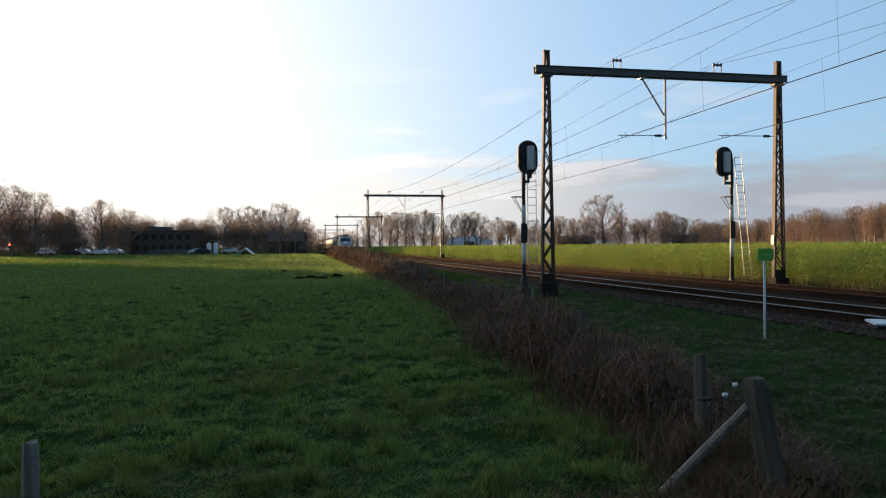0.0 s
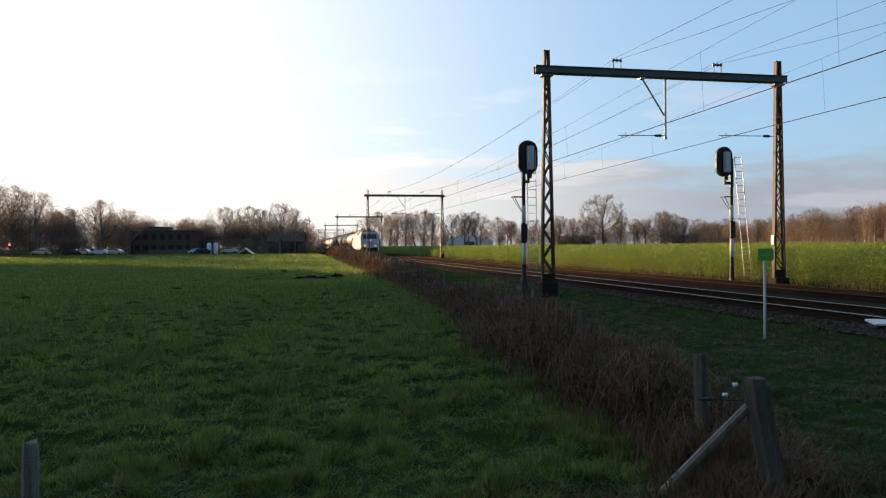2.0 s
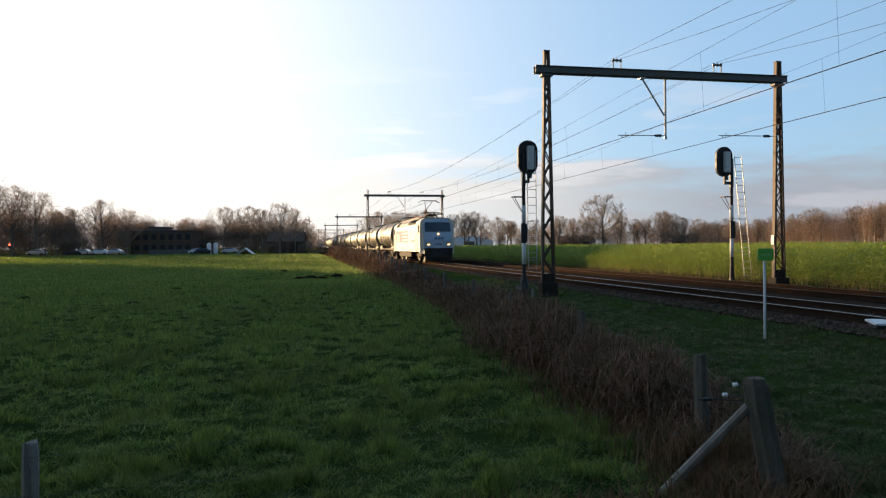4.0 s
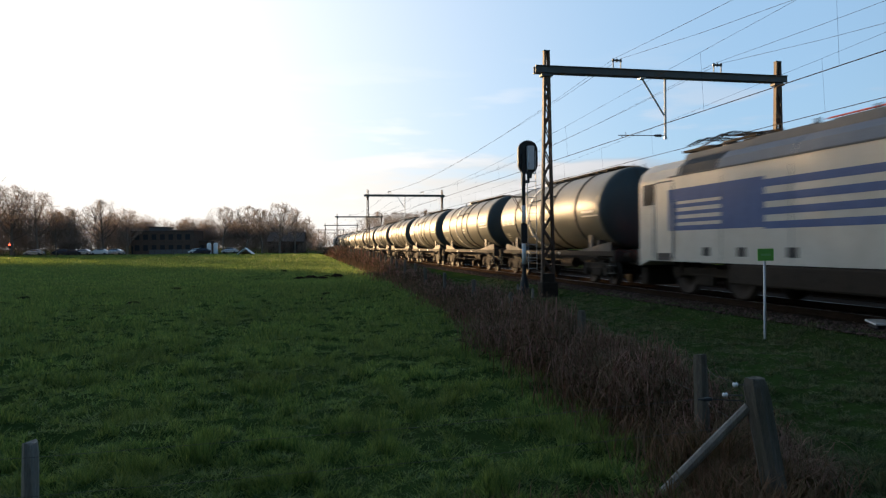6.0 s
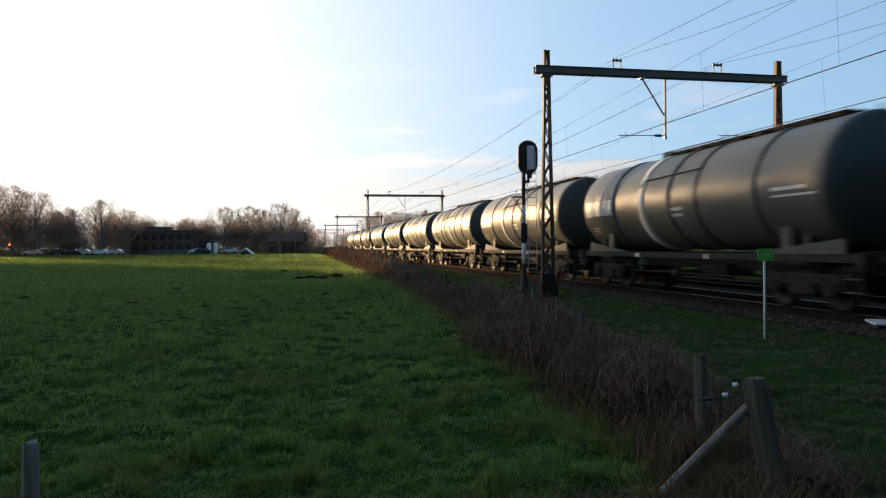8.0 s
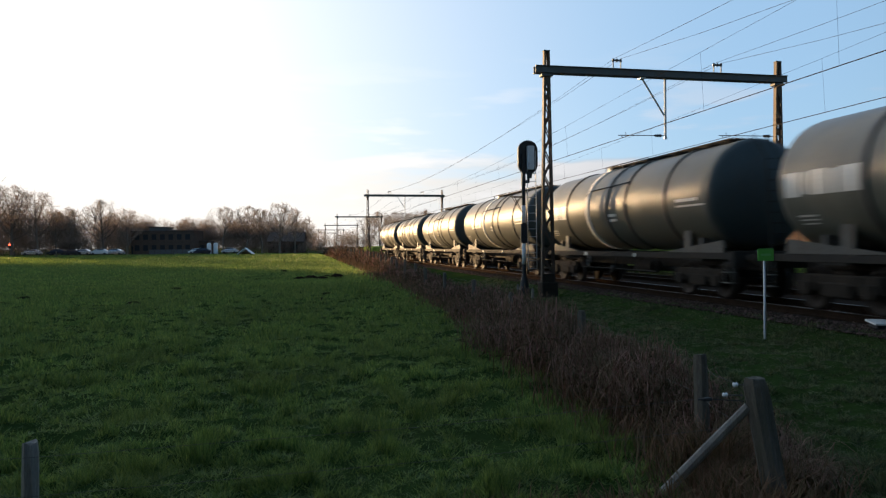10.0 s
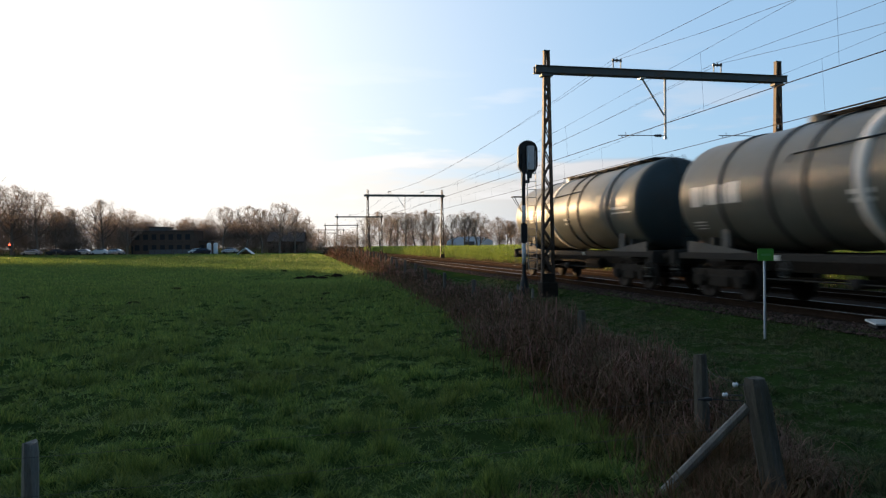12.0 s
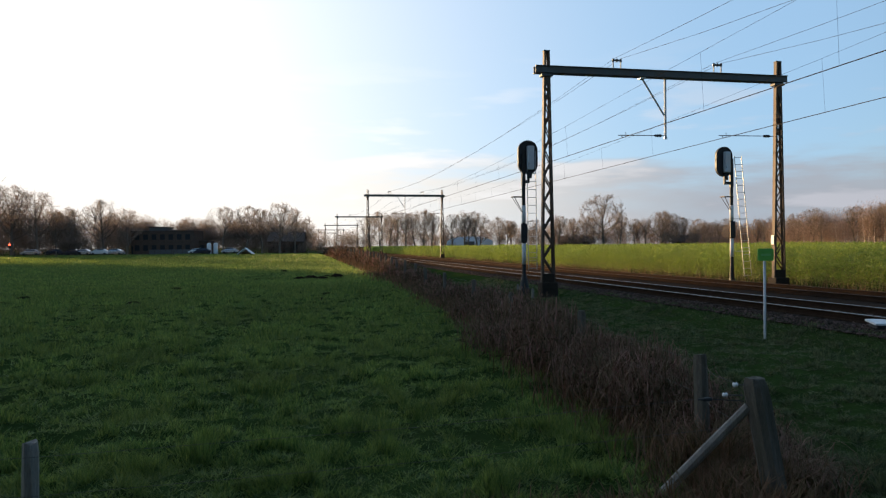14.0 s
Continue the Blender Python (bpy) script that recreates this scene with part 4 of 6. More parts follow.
            for yy in (dy0 - 0.08, dy1 + 0.08):
                hr = Shape()
                hr.tube([(sx, yy, 1.1), (sx + s * 0.06, yy, 1.15), (sx + s * 0.06, yy, 2.6), (sx, yy, 2.65)], 0.018, 6)
                part("handrail", hr, M_GALV, cb)
            part("step_recess", Shape().box(min(sx, sx - s * 0.02), max(sx, sx - s * 0.02), dy0 + 0.1, dy1 - 0.1, 0.97, 1.18), M_BLACK, cb)
    # stripes and lettering as plain bars on both sides
    for s in (-1, 1):
        sx = s * (W + 0.005)
        def stripe(y0, y1, z0, z1, nm="stripe", mat=M_LOCOBLUE):
            part(nm, Shape().box(min(sx, sx - s * 0.012), max(sx, sx - s * 0.012), y0, y1, z0, z1), mat, b)
        stripe(11.0, 12.7, 1.80, 2.95)
        stripe(14.85, 15.3, 1.80, 2.95)
        stripe(12.7, 14.85, 1.80, 1.93)
        for z in (2.02, 2.22, 2.42):
            stripe(12.7, 14.85, z, z + 0.10)
        stripe(12.7, 14.85, 2.60, 2.95)
        for z0, z1 in ((2.70, 2.87), (2.37, 2.54), (2.07, 2.23), (1.76, 1.92)):
            stripe(7.0, 11.0, z0, z1)
        # large emblem of sliced letters, as plain bars
        for z in (2.36, 2.46, 2.56, 2.66, 2.76, 2.86):
            stripe(5.86, 5.96 if z > 2.6 else 6.35, z, z + 0.05, "text_bar")
            stripe(5.26, 5.72 if z > 2.7 else 5.40, z, z + 0.05, "text_bar")
            if z not in (2.46, 2.76):
                stripe(4.70, 5.14, z, z + 0.05, "text_bar")
        stripe(5.7, 5.85, 2.02, 2.22, "text_bar")
        for k in range(9):
            stripe(3.28 + 0.29 * k, 3.50 + 0.29 * k, 1.80, 1.97, "text_bar")
        for y in (4.6, 7.3, 10.1, 12.7, 15.0):
            stripe(y - 0.01, y + 0.01, 1.0, 3.12, "panel_seam", M_ROOF)
        for y in (0.55, 6.42, 9.9, 11.7, 13.2):
            stripe(y, y + 0.34, 1.12, 1.34, "side_hatch", M_BLACK)
        sk = Shape().box(min(sx, sx - s * 0.3), max(sx, sx - s * 0.3), 5.4, 12.4, 0.45, 0.93, 0.04)
        part("equipment_box", sk, M_UNDER, lc)
    # roof
    rf = Shape()
    rf.extrude([(-1.18, 3.70), (-1.10, 3.92), (1.10, 3.92), (1.18, 3.70)], 2.9, L - 2.9)
    for k in range(3):
        rf.box(-0.9, 0.9, 5.0 + 2.6 * k, 7.0 + 2.6 * k, 3.92, 4.00, 0.03)
    roof = part("roof", rf, M_ROOF, lc, "grey removable roof panels")
    for s in (-1, 1):
        for y0, y1, mat, nm in ((2.95, 7.30, M_GRILLE, "roof_grille"), (7.34, 10.0, M_ROOFBLUE, "roof_side_panel"), (10.04, 12.9, M_ROOFBLUE, "roof_side_panel"), (12.94, 14.85, M_GRILLE, "roof_grille")):
            vents = Shape()
            ring = [(s * 1.475, 3.33), (s * 1.392, 3.56), (s * 1.07, 3.81)]
            for (xa, za), (xb, zb) in zip(ring, ring[1:]):
                q = [(xa, y0, za), (xa, y1, za), (xb, y1, zb), (xb, y0, zb)]
                q += [(x - s * 0.03, y, z - 0.02) for x, y, z in q]
                vents.add(q, [(0, 1, 2, 3), (7, 6, 5, 4), (0, 4, 5, 1), (1, 5, 6, 2), (2, 6, 7, 3), (3, 7, 4, 0)])
            if nm == "roof_grille":
                for k in range(int((y1 - y0) / 0.3)):
                    vents.bar((s * 1.487, y0 + 0.3 * k, 3.33), (s * 1.402, y0 + 0.3 * k, 3.57), 0.03).bar((s * 1.402, y0 + 0.3 * k, 3.57), (s * 1.08, y0 + 0.3 * k, 3.82), 0.03)
            part(nm, vents, mat, roof, "dark air intake grille" if nm == "roof_grille" else "blue-grey roof side panel")
        part("gutter", Shape().box(min(s * 1.46, s * 1.50), max(s * 1.46, s * 1.50), 2.6, L - 2.6, 3.285, 3.325), M_ROOF, roof)
    rail = Shape().tube([(-0.5, 3.4, 4.12), (-0.5, 10.2, 4.12)], 0.02, 6)
    for k in range(5):
        rail.tube([(-0.5, 3.6 + 1.4 * k, 3.9), (-0.5, 3.6 + 1.4 * k, 4.12)], 0.03, 6)
    part("roof_cable", rail, M_RED, roof, "red high-voltage roof cable")
    for k in range(7):
        for s in (-1, 1):
            ins = Shape(True).lathe([(3.92, 0.05), (3.98, 0.09), (4.02, 0.05), (4.07, 0.09), (4.12, 0.05), (4.18, 0.06)], 10, (0.5 * s, 3.7 + 1.7 * k, 0), "z")
            part("roof_insulator", ins, M_INSUL, roof)
    # pantographs: one raised, the others folded
    def panto(y, raised, sgn):
        base = Shape()
        for s in (-1, 1):
            base.bar((s * 0.5, y - 0.7, 4.14), (s * 0.5, y + 0.7, 4.14), 0.06)
            base.bar((-0.55, y + s * 0.7, 4.14), (0.55, y + s * 0.7, 4.14), 0.06)
        pg = part("pantograph", base, M_UNDER, lc, "raised single-arm pantograph" if raised else "folded pantograph")
        arm = Shape()
        head_z = 5.48 if raised else 4.36
        knee = (0, y + sgn * 1.0, 4.14 + (0.58 if raised else 0.1))
        top = (0, y - sgn * 0.45, head_z - 0.06)
        arm.tube([(0, y - sgn * 0.6, 4.16), knee], 0.045, 8)
        for s in (-1, 1):
            arm.tube([knee, (s * 0.35, top[1], top[2])], 0.025, 6)
        part("arm", arm, M_UNDER, pg)
        hd = Shape()
        for dy in (-0.2, 0.2):
            hd.tube([(-0.95, top[1] + dy, head_z - 0.18), (-0.6, top[1] + dy, head_z), (0.6, top[1] + dy, head_z), (0.95, top[1] + dy, head_z - 0.18)], 0.025, 6)
        part("collector_head", hd, M_UNDER, pg)
    panto(2.6, False, -1)
    panto(5.0, True, 1)
    panto(13.4, False, -1)
    panto(15.4, False, 1)
    for y in (3.7, L - 3.7):
        bogie(lc, y, 2.6, 0.62)
    return lc


loco = build_loco()
MOVERS.append((loco, 0.0))
proto = {k: build_wagon(k) for k in (0, 1, 2)}
used = set()
KINDS = (0, 0, 0, 0, 0, 1, 0, 0, 2, 2, 1, 2)
for k, kind in enumerate(KINDS):
    centre = 18.70 + 15.09 * (k + 0.5)
    if kind in used:
        w = copy_thing(proto[kind], Matrix.Identity(4))
    else:
        w = proto[kind]
        used.add(kind)
    MOVERS.append((w, centre))


# ---- vegetation ----
def tree_arrays(seed, height=12.0, spread=0.34, first=0.26, limbs_n=11, twigs=8, lean=0.06):
    """A bare winter tree: a clean trunk, limbs that bow up into a domed crown, ever finer branches."""
    rnd = random.Random(seed)
    wood = Shape()
    tips = []
    mid_z, semi_z, semi_r = height * (1 + first) / 2, height * (1 - first) / 2, height * spread

    def inside(p):
        """Draws a point back into the crown's uneven dome."""
        q = Vector((p.x / semi_r, p.y / semi_r, (p.z - mid_z) / semi_z))
        reach = 0.93 + 0.09 * math.sin(3 * math.atan2(q.y, q.x) + seed) + rnd.uniform(-0.03, 0.03)
        if q.length > reach:
            q *= reach / q.length
        return Vector((q.x * semi_r, q.y * semi_r, mid_z + q.z * semi_z))

    def bowed(a, b, radius, end, n, sides, rise):
        """A branch from a to b that leaves outwards and then turns up."""
        span = (b - a).length
        pts, rad = [], []
        for i in range(n + 1):
            t = i / n
            p = a.lerp(b, t)
            p.z -= rise * span * math.sin(math.pi * t) * 0.5
            if 0 < i < n:
                p += Vector((rnd.uniform(-1, 1), rnd.uniform(-1, 1), rnd.uniform(-1, 1))) * span * 0.035
            pts.append(p)
            rad.append(radius + (end - radius) * t)
        wood.tube(pts, rad, sides, caps=False)
        return pts

    def sliver(p, q, width):
        side = (q - p).cross(Vector((rnd.uniform(-1, 1), rnd.uniform(-1, 1), rnd.uniform(-1, 1)))).normalized() * width
        tips.extend([p - side, p + side, q])

    r0 = height * 0.020
    top = Vector((rnd.uniform(-lean, lean) * height, rnd.uniform(-lean, lean) * height, height * 0.80))
    trunk = [Vector((0, 0, -0.3)), Vector((0.02 * height * rnd.uniform(-1, 1), 0, height * 0.2)), top * 0.5, top * 0.75, top]
    wood.tube(trunk, [r0 * 1.25, r0, r0 * 0.72, r0 * 0.45, r0 * 0.18], 6, caps=False)

    def on_trunk(z):
        for a, b in zip(trunk, trunk[1:]):
            if z <= b.z:
                return a.lerp(b, (z - a.z) / (b.z - a.z))
        return trunk[-1]

    for k in range(limbs_n):
        f = (k + 0.5) / limbs_n
        az = 2.4 * k + rnd.uniform(-0.4, 0.4)
        el = -0.25 + 1.65 * f
        target = inside(Vector((math.cos(az) * math.cos(el) * semi_r * 1.1, math.sin(az) * math.cos(el) * semi_r * 1.1, mid_z + math.sin(el) * semi_z * 1.1)))
        root = on_trunk(height * (first * 0.85 + 0.5 * f * (1 - first)))
        limb = bowed(root, target, r0 * (0.5 - 0.25 * f), 0.03, 5, 5, 0.22)
        for _ in range(8):
            t = rnd.uniform(0.25, 0.98)
            i = min(int(t * 5), 4)
            a = limb[i].lerp(limb[i + 1], t * 5 - i)
            off = Vector((rnd.gauss(0, 1), rnd.gauss(0, 1), rnd.gauss(0.45, 0.8))) * height * 0.10
            b = inside(a + (target - root) * 0.22 + off)
            bough = bowed(a, b, 0.045, 0.02, 3, 3, 0.12)
            for _ in range(6):
                t2 = rnd.uniform(0.2, 1.0)
                i = min(int(t2 * 3), 2)
                c = bough[i].lerp(bough[i + 1], t2 * 3 - i)
                d = inside(c + (b - a) * 0.3 + Vector((rnd.gauss(0, 1), rnd.gauss(0, 1), rnd.gauss(0.5, 0.8))) * height * 0.055)
                sliver(c, d, 0.019)
                for _ in range(twigs):
                    g = c.lerp(d, rnd.uniform(0.25, 1.0))
                    sliver(g, g + (d - c) * 0.3 + Vector((rnd.gauss(0, 1), rnd.gauss(0, 1), rnd.gauss(0.5, 0.8))) * height * 0.026, 0.011)
    return wood, np.array([tuple(p) for p in tips])


TREE_KINDS = []
for seed, sp, fi, ln_, tw in ((11, 0.40, 0.26, 12, 8), (23, 0.32, 0.30, 11, 7), (35, 0.46, 0.24, 13, 9), (47, 0.25, 0.32, 10, 7), (59, 0.36, 0.34, 11, 6)):
    limbs_, slivers_ = tree_arrays(seed, 12.0, sp, fi, ln_, tw)
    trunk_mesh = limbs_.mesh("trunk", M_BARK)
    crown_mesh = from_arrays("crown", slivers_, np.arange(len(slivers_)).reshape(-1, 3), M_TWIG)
    TREE_KINDS.append((trunk_mesh, crown_mesh))
TREE_PROTO = {}


def plant_tree(kind, x, y, height, label, group):
    key = (kind, label)
    s = 1.10 * height / 12.0
    at = pose(x, y, float(ground_z(x, y)), rz=(x * 37 + y * 61) % 360)
    if key in TREE_PROTO:
        k = s / TREE_PROTO[key].scale[0]
        return copy_thing(TREE_PROTO[key], at @ Matrix.Diagonal((k, k, k, 1)))
    t = thing("tree", Matrix.Identity(4), label, "tree", group)
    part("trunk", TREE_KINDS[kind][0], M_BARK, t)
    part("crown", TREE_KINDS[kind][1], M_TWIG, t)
    t.matrix_basis = at @ Matrix.Diagonal((s, s, s, 1))
    TREE_PROTO[key] = t
    return t


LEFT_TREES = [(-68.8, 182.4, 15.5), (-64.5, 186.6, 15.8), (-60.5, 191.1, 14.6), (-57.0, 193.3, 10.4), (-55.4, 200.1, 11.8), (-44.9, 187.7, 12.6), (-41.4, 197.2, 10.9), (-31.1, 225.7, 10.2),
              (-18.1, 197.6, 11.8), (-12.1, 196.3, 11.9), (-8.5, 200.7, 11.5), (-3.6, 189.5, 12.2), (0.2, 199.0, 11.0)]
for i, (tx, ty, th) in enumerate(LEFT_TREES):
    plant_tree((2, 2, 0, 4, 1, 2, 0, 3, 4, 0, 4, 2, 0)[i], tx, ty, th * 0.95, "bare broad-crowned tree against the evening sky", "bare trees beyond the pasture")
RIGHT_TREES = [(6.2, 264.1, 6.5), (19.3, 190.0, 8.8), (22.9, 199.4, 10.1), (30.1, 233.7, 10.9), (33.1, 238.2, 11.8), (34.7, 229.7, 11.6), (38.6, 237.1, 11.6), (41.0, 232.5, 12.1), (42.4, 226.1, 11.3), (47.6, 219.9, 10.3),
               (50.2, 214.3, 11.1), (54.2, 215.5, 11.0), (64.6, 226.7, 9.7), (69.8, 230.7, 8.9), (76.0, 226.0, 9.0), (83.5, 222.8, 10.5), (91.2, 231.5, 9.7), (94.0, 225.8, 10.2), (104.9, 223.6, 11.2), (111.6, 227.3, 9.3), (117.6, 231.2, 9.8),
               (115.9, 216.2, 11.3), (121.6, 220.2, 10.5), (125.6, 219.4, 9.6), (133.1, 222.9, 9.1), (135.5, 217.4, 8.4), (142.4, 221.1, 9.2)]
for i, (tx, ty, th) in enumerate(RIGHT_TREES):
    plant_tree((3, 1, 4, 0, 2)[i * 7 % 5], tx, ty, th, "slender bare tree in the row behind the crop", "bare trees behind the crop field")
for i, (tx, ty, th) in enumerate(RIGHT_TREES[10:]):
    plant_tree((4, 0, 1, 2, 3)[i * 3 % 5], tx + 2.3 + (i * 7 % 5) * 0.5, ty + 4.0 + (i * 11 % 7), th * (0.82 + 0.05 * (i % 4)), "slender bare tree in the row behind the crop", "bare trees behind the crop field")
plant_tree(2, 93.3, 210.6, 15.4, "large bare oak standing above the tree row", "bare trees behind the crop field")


def woodland(name, corners, depth, count, height, label, seed, twig, trunk=M_BARK, per=190, fine=1.0, width=0.05, jitter=0.2, kind="stuff", low=0.2, wild=0.3):
    """Many small bare trees along a line, joined: trunks, and slivers filling the crowns."""
    rng = np.random.default_rng(seed)
    (xa, ya, ha), (xb, yb, hb) = corners
    t = rng.random(count)
    along = np.array([xb - xa, yb - ya])
    nrm = np.array([-along[1], along[0]]) / np.linalg.norm(along)
    dpt = (rng.random(count) - 0.5) * depth
    x = xa + along[0] * t + nrm[0] * dpt
    y = ya + along[1] * t + nrm[1] * dpt
    hgt = (ha + (hb - ha) * t) * height * (1 + jitter * rng.normal(0, 1, count).clip(-1.6, 1.2))
    z = ground_z(x, y)
    # trunks, three-sided
    r = 0.007 * hgt + 0.02
    ang = np.array([0, 2.1, 4.2])
    feet = np.stack([x[:, None] + r[:, None] * np.cos(ang), y[:, None] + r[:, None] * np.sin(ang), np.repeat((z - 0.2)[:, None], 3, 1)], -1)
    lean = rng.normal(0, 0.05, (count, 2)) * hgt[:, None]
    tip = np.stack([x + lean[:, 0], y + lean[:, 1], z + hgt * 0.7], -1)[:, None, :]
    tv = np.concatenate([feet, tip], 1)
    tf = (np.array([(0, 1, 3), (1, 2, 3), (2, 0, 3)])[None] + 4 * np.arange(count)[:, None, None]).reshape(-1, 3)
    # crowns
    per = int(per * 1.7)
    n = count * per
    ci = np.repeat(np.arange(count), per)
    u = rng.normal(0, 1, (n, 3))
    u /= np.linalg.norm(u, axis=1)[:, None]
    u *= rng.random(n)[:, None] ** 0.4
    cz = z[ci] + hgt[ci] * (low + (1 - low) * (0.5 + 0.5 * u[:, 2]))
    cw = hgt[ci] * 0.26
    c = np.stack([x[ci] + lean[ci, 0] * 0.6 + cw * u[:, 0], y[ci] + lean[ci, 1] * 0.6 + cw * u[:, 1], cz], -1)
    d = np.stack([u[:, 0] * 0.6, u[:, 1] * 0.6, 0.5 + 0.5 * rng.random(n)], -1) + rng.normal(0, wild, (n, 3))
    d /= np.linalg.norm(d, axis=1)[:, None]
    ln = fine * (0.35 + 0.75 * rng.random(n)) * hgt[ci] / 9
    sd = np.cross(d, rng.normal(0, 1, (n, 3)))
    sd /= np.linalg.norm(sd, axis=1)[:, None]
    sd *= (0.62 * width * (0.5 + rng.random(n)))[:, None]
    cv = np.stack([c - sd, c + sd, c + d * ln[:, None]], 1).reshape(-1, 3)
    wood = thing(name, Matrix.Identity(4), label, "woodland", kind=kind)
    tagged(part("trunks", from_arrays("trunks", tv.reshape(-1, 3), tf, trunk), trunk, wood), kind="stuff")
    tagged(part("branches", from_arrays("branches", cv, np.arange(len(cv)).reshape(-1, 3), twig), twig, wood), kind="stuff")


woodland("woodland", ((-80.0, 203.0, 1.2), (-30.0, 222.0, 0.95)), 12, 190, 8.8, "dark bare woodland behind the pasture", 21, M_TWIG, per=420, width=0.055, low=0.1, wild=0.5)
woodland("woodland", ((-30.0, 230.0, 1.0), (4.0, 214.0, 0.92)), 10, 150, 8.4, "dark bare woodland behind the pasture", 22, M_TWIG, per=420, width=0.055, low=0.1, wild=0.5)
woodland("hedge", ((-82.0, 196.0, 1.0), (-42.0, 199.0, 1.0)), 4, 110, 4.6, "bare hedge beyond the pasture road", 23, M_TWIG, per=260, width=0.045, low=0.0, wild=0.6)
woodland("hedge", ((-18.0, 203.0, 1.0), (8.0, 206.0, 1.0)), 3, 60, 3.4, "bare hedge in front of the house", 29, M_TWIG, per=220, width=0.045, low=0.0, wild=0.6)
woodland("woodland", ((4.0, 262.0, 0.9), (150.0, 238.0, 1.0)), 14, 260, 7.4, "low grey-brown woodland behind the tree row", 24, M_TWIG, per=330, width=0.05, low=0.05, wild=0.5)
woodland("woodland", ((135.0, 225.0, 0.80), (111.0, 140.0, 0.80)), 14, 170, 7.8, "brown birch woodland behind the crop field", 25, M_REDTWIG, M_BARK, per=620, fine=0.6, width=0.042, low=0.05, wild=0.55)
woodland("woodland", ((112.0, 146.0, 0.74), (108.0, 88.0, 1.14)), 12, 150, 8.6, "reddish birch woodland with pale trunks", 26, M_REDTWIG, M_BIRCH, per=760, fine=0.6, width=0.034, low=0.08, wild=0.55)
for i in range(22):
    wy = 92.0 + 5.2 * i + (i * 37 % 5) * 0.6
    plant_tree((1, 3, 4)[i % 3], 101.5 + 0.10 * (wy - 92) + (i * 29 % 7) * 0.5, wy, 8.6 - 0.034 * (wy - 92) + (i * 13 % 5) * 0.25, "slender bare birch at the wood's edge", "birches at the wood's edge")
# dense unseen belt behind the camera, on both sides of the railway: blocks skylight
woodland("woodland", ((-60.0, -14.0, 1.0), (5.0, -16.0, 1.0)), 12, 150, 14.0, "unseen dark tree belt added behind the camera to block skylight", 41, M_EVERGREEN, per=420, width=0.16, jitter=0.1, low=0.0, wild=0.6)
woodland("woodland", ((24.0, -18.0, 1.0), (80.0, -6.0, 1.0)), 12, 120, 13.0, "unseen dark tree belt added behind the camera to block skylight", 42, M_EVERGREEN, per=420, width=0.16, jitter=0.1, low=0.0, wild=0.6)
# the wood beside the camera's left, whose shade lies over the near pasture
woodland("woodland", ((-52.0, 96.0, 1.0), (-74.5, 163.0, 1.06)), 20, 190, 18.0, "tall bare wood along the pasture's edge", 27, M_TWIG, per=175, width=0.11, jitter=0.08, low=0.40)
woodland("woodland", ((-76.0, 84.0, 1.0), (-122.0, 170.0, 1.0)), 30, 130, 18.0, "tall bare wood along the pasture's edge", 28, M_TWIG, per=250, width=0.08, jitter=0.08, low=0.40)



def slivers(x, y, z, dx, dy, dz, width, rng):
    """Upright blades: one sliver each, from (x, y, z) to its tip."""
    a = rng.random(len(x)) * math.pi
    sx, sy = np.cos(a) * width, np.sin(a) * width
    v = np.stack([np.stack([x - sx, y - sy, z], -1), np.stack([x + sx, y + sy, z], -1), np.stack([x + dx, y + dy, z + dz], -1)], 1)
    return v.reshape(-1, 3)


